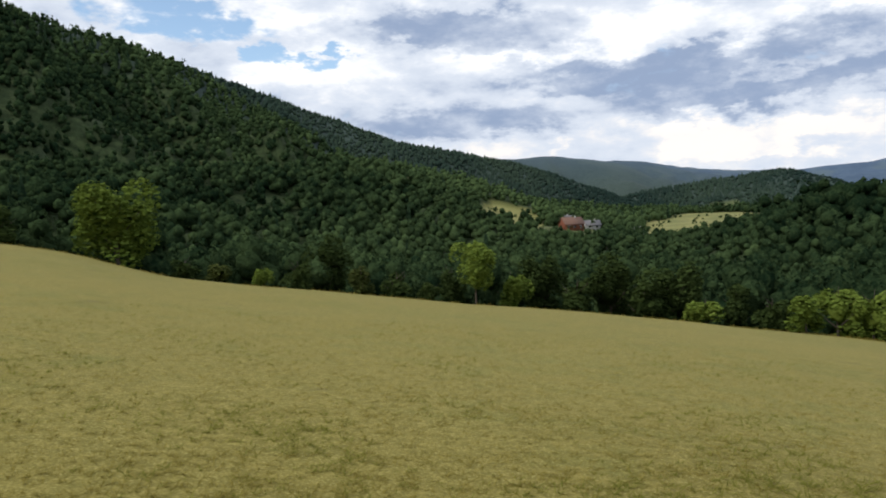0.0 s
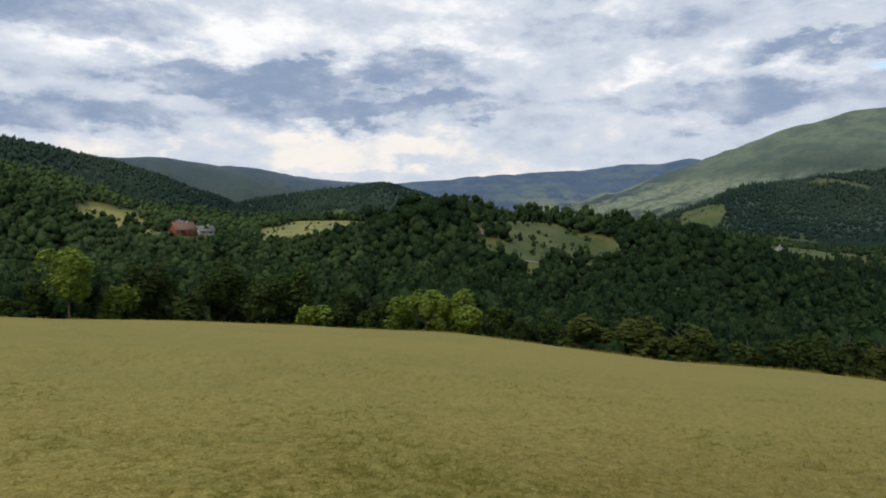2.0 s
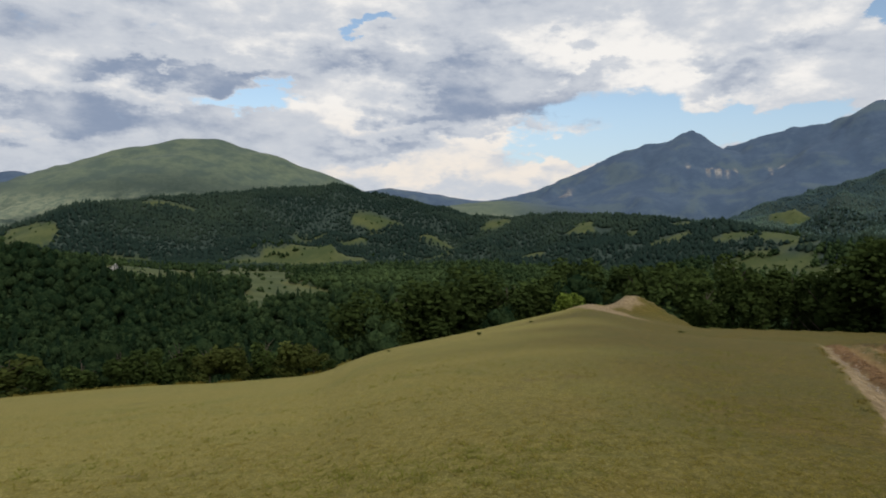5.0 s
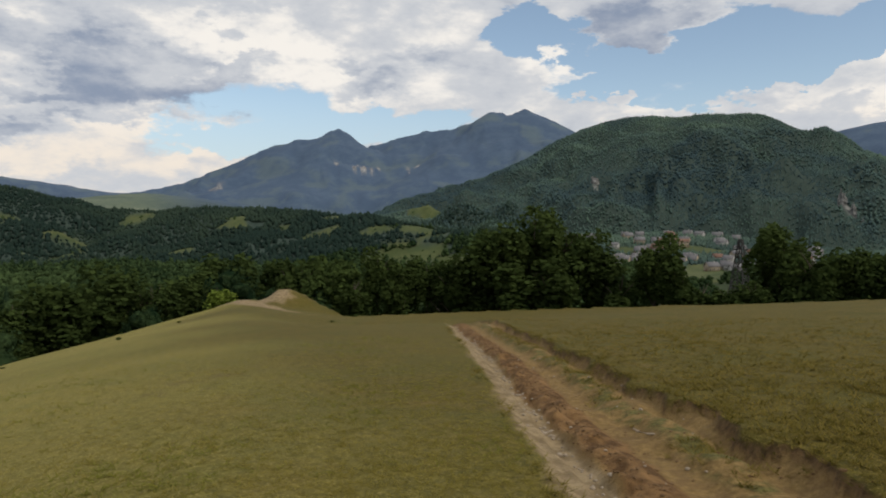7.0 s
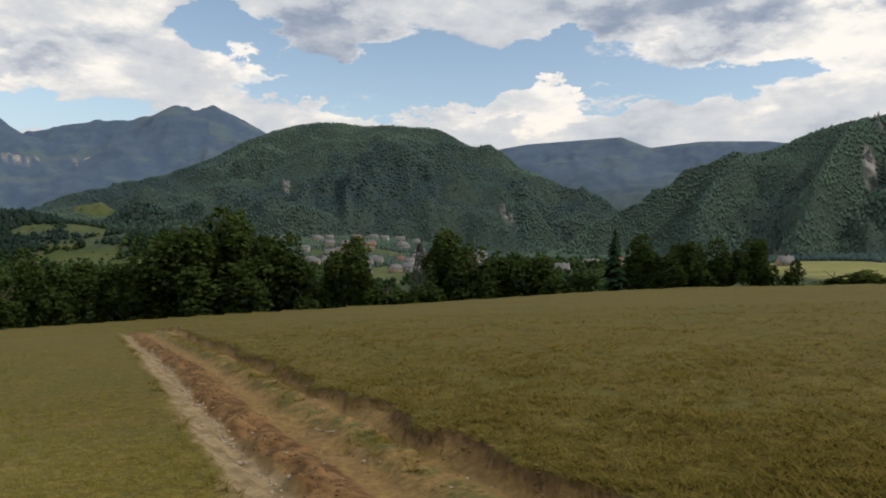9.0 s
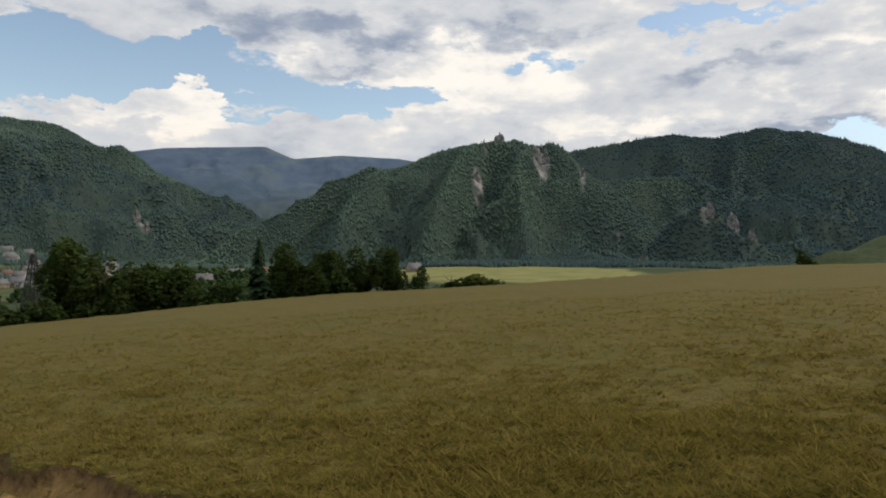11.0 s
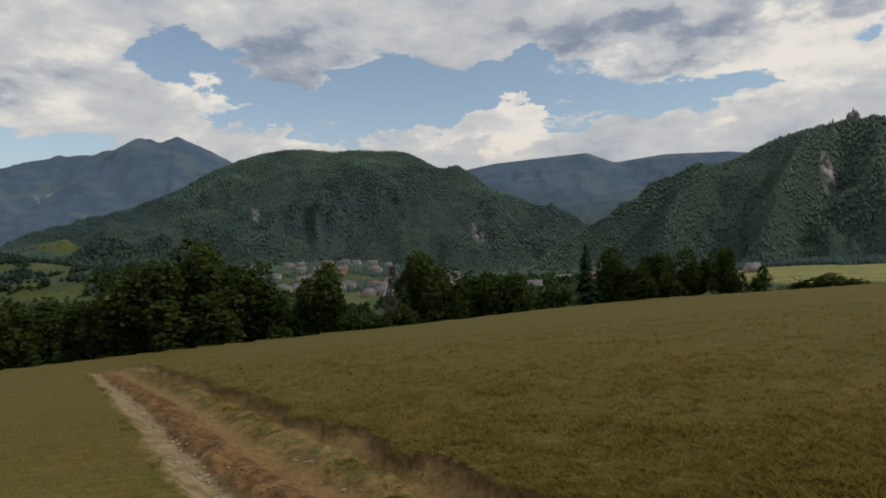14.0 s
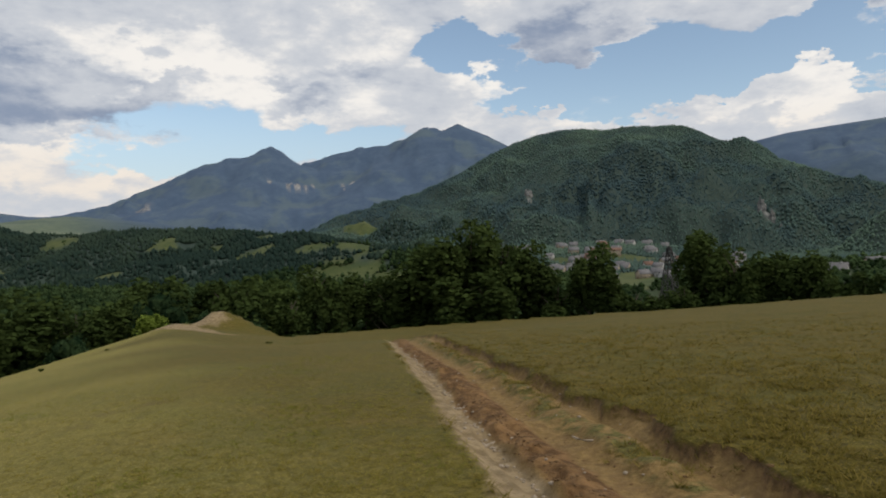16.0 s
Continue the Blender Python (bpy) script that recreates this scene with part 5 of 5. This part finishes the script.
def pylon(bearing, distance, top):
    x, y = spot(bearing, distance)
    z = float(height(np.array([x]), np.array([y]))[0])
    tall = top - z
    mast = tagged(new("pylon"), "dark steel lattice pylon behind the meadow's edge", "pylon")
    at = lambda sx, sy, h: (sx * (3.9 * (1 - h) + 0.45 * h), sy * (3.9 * (1 - h) + 0.45 * h), h * tall)
    corners = [(-1, -1), (1, -1), (1, 1), (-1, 1)]
    for sx, sy in corners:
        part("leg", mesh_of("leg", *tube([at(sx, sy, -0.03), at(sx, sy, 1.0)], [0.26, 0.17], 5), IRON), mast)
    levels = [0.0, 0.22, 0.4, 0.55, 0.68, 0.79, 0.88, 1.0]
    for lo, hi in zip(levels, levels[1:]):
        for k in range(4):
            a, b = corners[k], corners[(k + 1) % 4]
            part("brace", mesh_of("brace", *joined(tube([at(*a, lo), at(*b, hi)], [0.11, 0.11], 4), tube([at(*b, lo), at(*a, hi)], [0.11, 0.11], 4), tube([at(*a, hi), at(*b, hi)], [0.11, 0.11], 4)), IRON), mast)
    part("crossarm", mesh_of("crossarm", *joined(tube([(-2.4, 0, tall * 0.9), (2.4, 0, tall * 0.9)], [0.16, 0.16], 5), tube([(-2.4, 0, tall * 0.9), (0, 0, tall * 0.97), (2.4, 0, tall * 0.9)], [0.1, 0.1, 0.1], 4)), IRON), mast)
    mast.matrix_basis = pose(x, y, z, 0, 0, 20)


pylon(132.0, 235, -0.7)

# ---- rock faces ----
ROCK = surface("limestone", lambda n, p: (n.mix(n.ramp(n.noise(p, 0.12, 8.0, 0.7), 0.35, 0.65), (0.09, 0.095, 0.095), (0.34, 0.33, 0.31)), n.noise(p, 0.3, 8.0, 0.7)), 0.95, (0.8, 2.0))


def rock_face(bearing, distance, wide, tall, seed):
    x, y = spot(bearing, distance)
    z = float(height(np.array([x]), np.array([y]))[0])
    v, f = icosphere(4)
    # upright ribs with clefts between them, broken off at uneven heights
    rib = 1 - np.abs(fbm(v[:, 0] * 3.2 + seed, v[:, 1] * 3.2 + 0.35 * v[:, 2], 3, seed)) * 2.4
    ledge = fbm(v[:, 0] * 2.0 + seed, v[:, 2] * 5.0, 3, seed + 5)
    top = 0.75 + 0.9 * fbm(v[:, 0] * 3.6 + 2.0 * seed, v[:, 1] * 2.0, 2, seed + 9)
    w = 0.7 + 0.38 * rib + 0.22 * ledge
    v = np.stack([v[:, 0] * w * wide * 0.42, v[:, 1] * w * wide * 0.26, np.where(v[:, 2] > 0, v[:, 2] * top, v[:, 2]) * tall * 0.55], -1)
    rock = new("rock_face", mesh_of("rock_face", v, f, ROCK))
    rock.matrix_basis = pose(x, y, z - tall * 0.1, 0, 0, -bearing + 180)
    tagged(rock, "pale weathered limestone cliff standing out of the forest", "cliff", "limestone cliffs")


for k, (b, d, wide, tall) in enumerate([(138.6, 1205, 18, 40), (139.3, 1185, 15, 34), (139.9, 1178, 8, 20), (121.2, 1362, 20, 24), (169.6, 1090, 26, 30), (170.4, 1100, 20, 34), (164.9, 1045, 12, 26), (166.0, 1000, 12, 24), (173.4, 1065, 8, 34), (165.4, 1140, 6, 18), (178.0, 905, 9, 24), (178.4, 890, 8, 16), (176.2, 960, 7, 22),
                                        (183.0, 930, 14, 34), (184.6, 930, 18, 36), (186.0, 915, 12, 26), (166.7, 1148, 22, 22)]):
    rock_face(b, d, wide, tall, 3 + k)

# ---- grass and the track's litter ----


def tuft(blades, seed, lean=0.5):
    g = np.random.default_rng(seed)
    a = g.uniform(0, 2 * np.pi, blades)
    r = g.uniform(0, 0.5, blades)
    base = np.stack([r * np.cos(a), r * np.sin(a), np.full(blades, -0.08)], 1)
    out = g.uniform(0, 2 * np.pi, blades)
    tip = base + np.stack([np.cos(out) * lean * g.uniform(0.2, 1, blades), np.sin(out) * lean * g.uniform(0.2, 1, blades), g.uniform(0.5, 1.1, blades)], 1)
    side = np.stack([-np.sin(out), np.cos(out), np.zeros(blades)], 1) * 0.045
    v = np.stack([base - side, base + side, tip], 1).reshape(-1, 3)
    return v, np.arange(blades * 3).reshape(-1, 3)


ROUGH_GRASS = leaf_material("rough_grass_blades", (0.07, 0.068, 0.011), (0.33, 0.25, 0.07), 0.4)
GREEN_GRASS = leaf_material("green_grass_blades", (0.15, 0.16, 0.028), (0.3, 0.29, 0.06), 0.5)
tufts = [tuft(7, s, 1.4) for s in range(8)]
count = 90000
r = np.exp(rng.uniform(math.log(2.0), math.log(30.0), count))
b = np.where(rng.uniform(size=count) < 0.55, rng.uniform(100, 206, count), rng.uniform(-46, 100, count))
# underfoot and behind as well
behind = rng.uniform(size=count) < 0.1
b = np.where(behind, rng.uniform(206, 314, count), b)
underfoot = np.arange(count) < 5000
r = np.where(underfoot, 2.1 * np.sqrt(rng.uniform(size=count)), r)
b = np.where(underfoot, rng.uniform(-46, 314, count), b)
x, y = r * np.sin(np.radians(b)), r * np.cos(np.radians(b))
side, along = track_side(x, y)
z = height(x, y)
patch = fbm(x / 1.6, y / 1.6, 3, 91)
right = ((side > 1.1) & (b > 95) & (fbm(x / 0.8, y / 0.8, 2, 95) + rng.normal(scale=0.15, size=count) > -0.55))
left = ((side < -0.93) | (b < 95)) & (np.abs(side - 0.12) > 1.05)
green = left & (patch + rng.normal(scale=0.2, size=count) > 0.25)
for name, label, m, w, h, mat in (("meadow_grass", "short dry yellow meadow grass", left & ~green & (r < 22), 0.075, 0.02, GRASS), ("green_grass", "patches of short green grass in the meadow", green & (r < 22), 0.075, 0.026, GREEN_GRASS), ("rough_grass", "rough brown tufted grass beyond the track", right, 0.13, 0.055, ROUGH_GRASS)):
    k = rng.uniform(0.6, 1.4, m.sum()) * (1 + 0.5 * np.clip(patch[m], -0.5, 1)) 
    v, f, tt = scatter(tufts, x[m], y[m], z[m], w * k, h * k, rng.uniform(0, 1, m.sum()))
    tagged(new(name, mesh_of(name, v, f, mat, False, tint=tt)), label, "grass", kind="stuff")
# tufts hanging over the cut bank
count = 800
a = rng.uniform(6, 40, count)
lengths = np.cumsum([0] + [math.hypot(q[0] - p[0], q[1] - p[1]) for p, q in zip(TRACK, TRACK[1:])])
tx, ty = np.interp(a, lengths, [p[0] for p in TRACK]), np.interp(a, lengths, [p[1] for p in TRACK])
ux, uy = np.interp(a + 0.3, lengths, [p[0] for p in TRACK]) - tx, np.interp(a + 0.3, lengths, [p[1] for p in TRACK]) - ty
u = np.hypot(ux, uy)
off = rng.normal(1.09, 0.05, count) - 0.3 * fbm(tx * 1.4, ty * 1.4 - 1.2, 3, 13)
bx, by = tx + uy / u * off, ty - ux / u * off
k = rng.uniform(0.7, 1.5, count)
v, f, tt = scatter([tuft(9, s, 1.0) for s in range(50, 55)], bx, by, height(bx, by), 0.1 * k, 0.035 * k, rng.uniform(0, 0.8, count))
tagged(new("bank_grass", mesh_of("bank_grass", v, f, ROUGH_GRASS, False, tint=tt)), "rough grass hanging over the cut bank of the track", "grass", kind="stuff")
# uncut stalks along the meadow's edge
count = 2400
b = rng.uniform(-40, 74, count)
b = b[fbm(b / 3.0, b * 0, 3, 15) > -0.2]
e, _ = edge_of(b)
e = e - np.abs(rng.normal(0.2, 0.5, len(b)))
x, y = e * np.sin(np.radians(b)), e * np.cos(np.radians(b))
k = rng.uniform(0.5, 1.3, len(b))
v, f, tt = scatter([tuft(8, s, 0.5) for s in range(80, 86)], x, y, height(x, y), 0.3 * k, 0.2 * k, rng.uniform(0, 0.8, len(b)))
tagged(new("edge_grass", mesh_of("edge_grass", v, f, GRASS, False, tint=tt)), "uncut pale stalks along the meadow's edge", "grass", kind="stuff")
# stones
STONE = surface("field_stone", lambda n, p: (n.mix(n.noise(p, 8.0, 6.0), (0.2, 0.15, 0.1), (0.46, 0.39, 0.3)), n.noise(p, 30.0)), 0.9, (0.5, 0.02))
count = 600
a = np.exp(rng.uniform(math.log(8), math.log(42), count))
off = np.where(rng.uniform(size=count) < 0.72, rng.normal(-0.55, 0.04, count), rng.uniform(-0.85, 1.0, count))
tx, ty = np.interp(a, lengths, [p[0] for p in TRACK]), np.interp(a, lengths, [p[1] for p in TRACK])
ux, uy = np.interp(a + 0.3, lengths, [p[0] for p in TRACK]) - tx, np.interp(a + 0.3, lengths, [p[1] for p in TRACK]) - ty
u = np.hypot(ux, uy)
px, py = tx + uy / u * off, ty - ux / u * off
k = rng.uniform(0.012, 0.045, count) * np.where(rng.uniform(size=count) < 0.05, 1.25, 1)
v, f, tt = scatter([placed(lumpy(1, 0.1, s), 0.6, 0.2) for s in range(60, 66)], px, py, height(px, py), k, k, rng.uniform(0, 1, count))
tagged(new("track_stones", mesh_of("track_stones", v, f, STONE, False, tint=tt)), "pale loose stones along the ruts of the track", "stones", kind="stuff")

EARTH = surface("clod_earth", lambda n, p: (n.mix(n.noise(p, 9.0, 6.0), (0.095, 0.055, 0.024), (0.21, 0.13, 0.065)), n.noise(p, 40.0)), 0.95, (0.5, 0.02))
count = 3000
a = np.exp(rng.uniform(math.log(6), math.log(40), count))
off = np.where(rng.uniform(size=count) < 0.8, rng.normal(-0.27, 0.1, count), rng.uniform(-0.5, 1.15, count))
tx, ty = np.interp(a, lengths, [p[0] for p in TRACK]), np.interp(a, lengths, [p[1] for p in TRACK])
ux, uy = np.interp(a + 0.3, lengths, [p[0] for p in TRACK]) - tx, np.interp(a + 0.3, lengths, [p[1] for p in TRACK]) - ty
u = np.hypot(ux, uy)
px, py = tx + uy / u * off, ty - ux / u * off
k = rng.uniform(0.008, 0.03, count) * np.where(rng.uniform(size=count) < 0.06, 1.5, 1)
v, f, tt = scatter([placed(lumpy(1, 0.22, s), 0.55, 0.05) for s in range(70, 76)], px, py, height(px, py), k, k, rng.uniform(0, 1, count))
tagged(new("earth_clods", mesh_of("earth_clods", v, f, EARTH, False, tint=tt)), "red-brown clods of loose earth between the ruts", "earth clods", kind="stuff")
count = 1300
a = rng.uniform(6, 40, count)
off = np.where(rng.uniform(size=count) < 0.75, rng.normal(0.64, 0.11, count), rng.normal(-1.0, 0.07, count))
tx, ty = np.interp(a, lengths, [p[0] for p in TRACK]), np.interp(a, lengths, [p[1] for p in TRACK])
ux, uy = np.interp(a + 0.3, lengths, [p[0] for p in TRACK]) - tx, np.interp(a + 0.3, lengths, [p[1] for p in TRACK]) - ty
u = np.hypot(ux, uy)
px, py = tx + uy / u * off, ty - ux / u * off
keep = fbm(px * 0.8, py * 0.8, 2, 37) > -0.15
px, py = px[keep], py[keep]
k = rng.uniform(0.6, 1.4, len(px))
v, f, tt = scatter([tuft(9, s, 1.2) for s in range(56, 60)], px, py, height(px, py), 0.12 * k, 0.05 * k, rng.uniform(0, 0.7, len(px)))
tagged(new("track_grass", mesh_of("track_grass", v, f, ROUGH_GRASS, False, tint=tt)), "thin trodden grass along the middle of the track", "grass", kind="stuff")


def branch(bearing, distance):
    x, y = spot(bearing, distance)
    z = float(height(np.array([x]), np.array([y]))[0])
    stick = new("fallen_branch", mesh_of("fallen_branch", *tube([(-0.13, 0.13, 0.03), (-0.11, 0.02, 0.035), (-0.03, -0.05, 0.03), (0.14, -0.06, 0.03)], [0.008, 0.013, 0.012, 0.007], 7), STONE, True))
    stick.matrix_basis = pose(x, y, z, 0, 0, -bearing + 15)
    tagged(stick, "short bent branch lying on the track", "branch")


branch(125.2, 7.7)
# low weeds dotted over the meadow
for k, (b, d) in enumerate([(77.0, 44), (88.5, 52), (84.3, 40), (100.1, 46)]):
    plant("weed", b, d, 0.16 + 0.05 * (k % 3), 0.3 + 0.08 * (k % 4), 50.0 * k, 0)
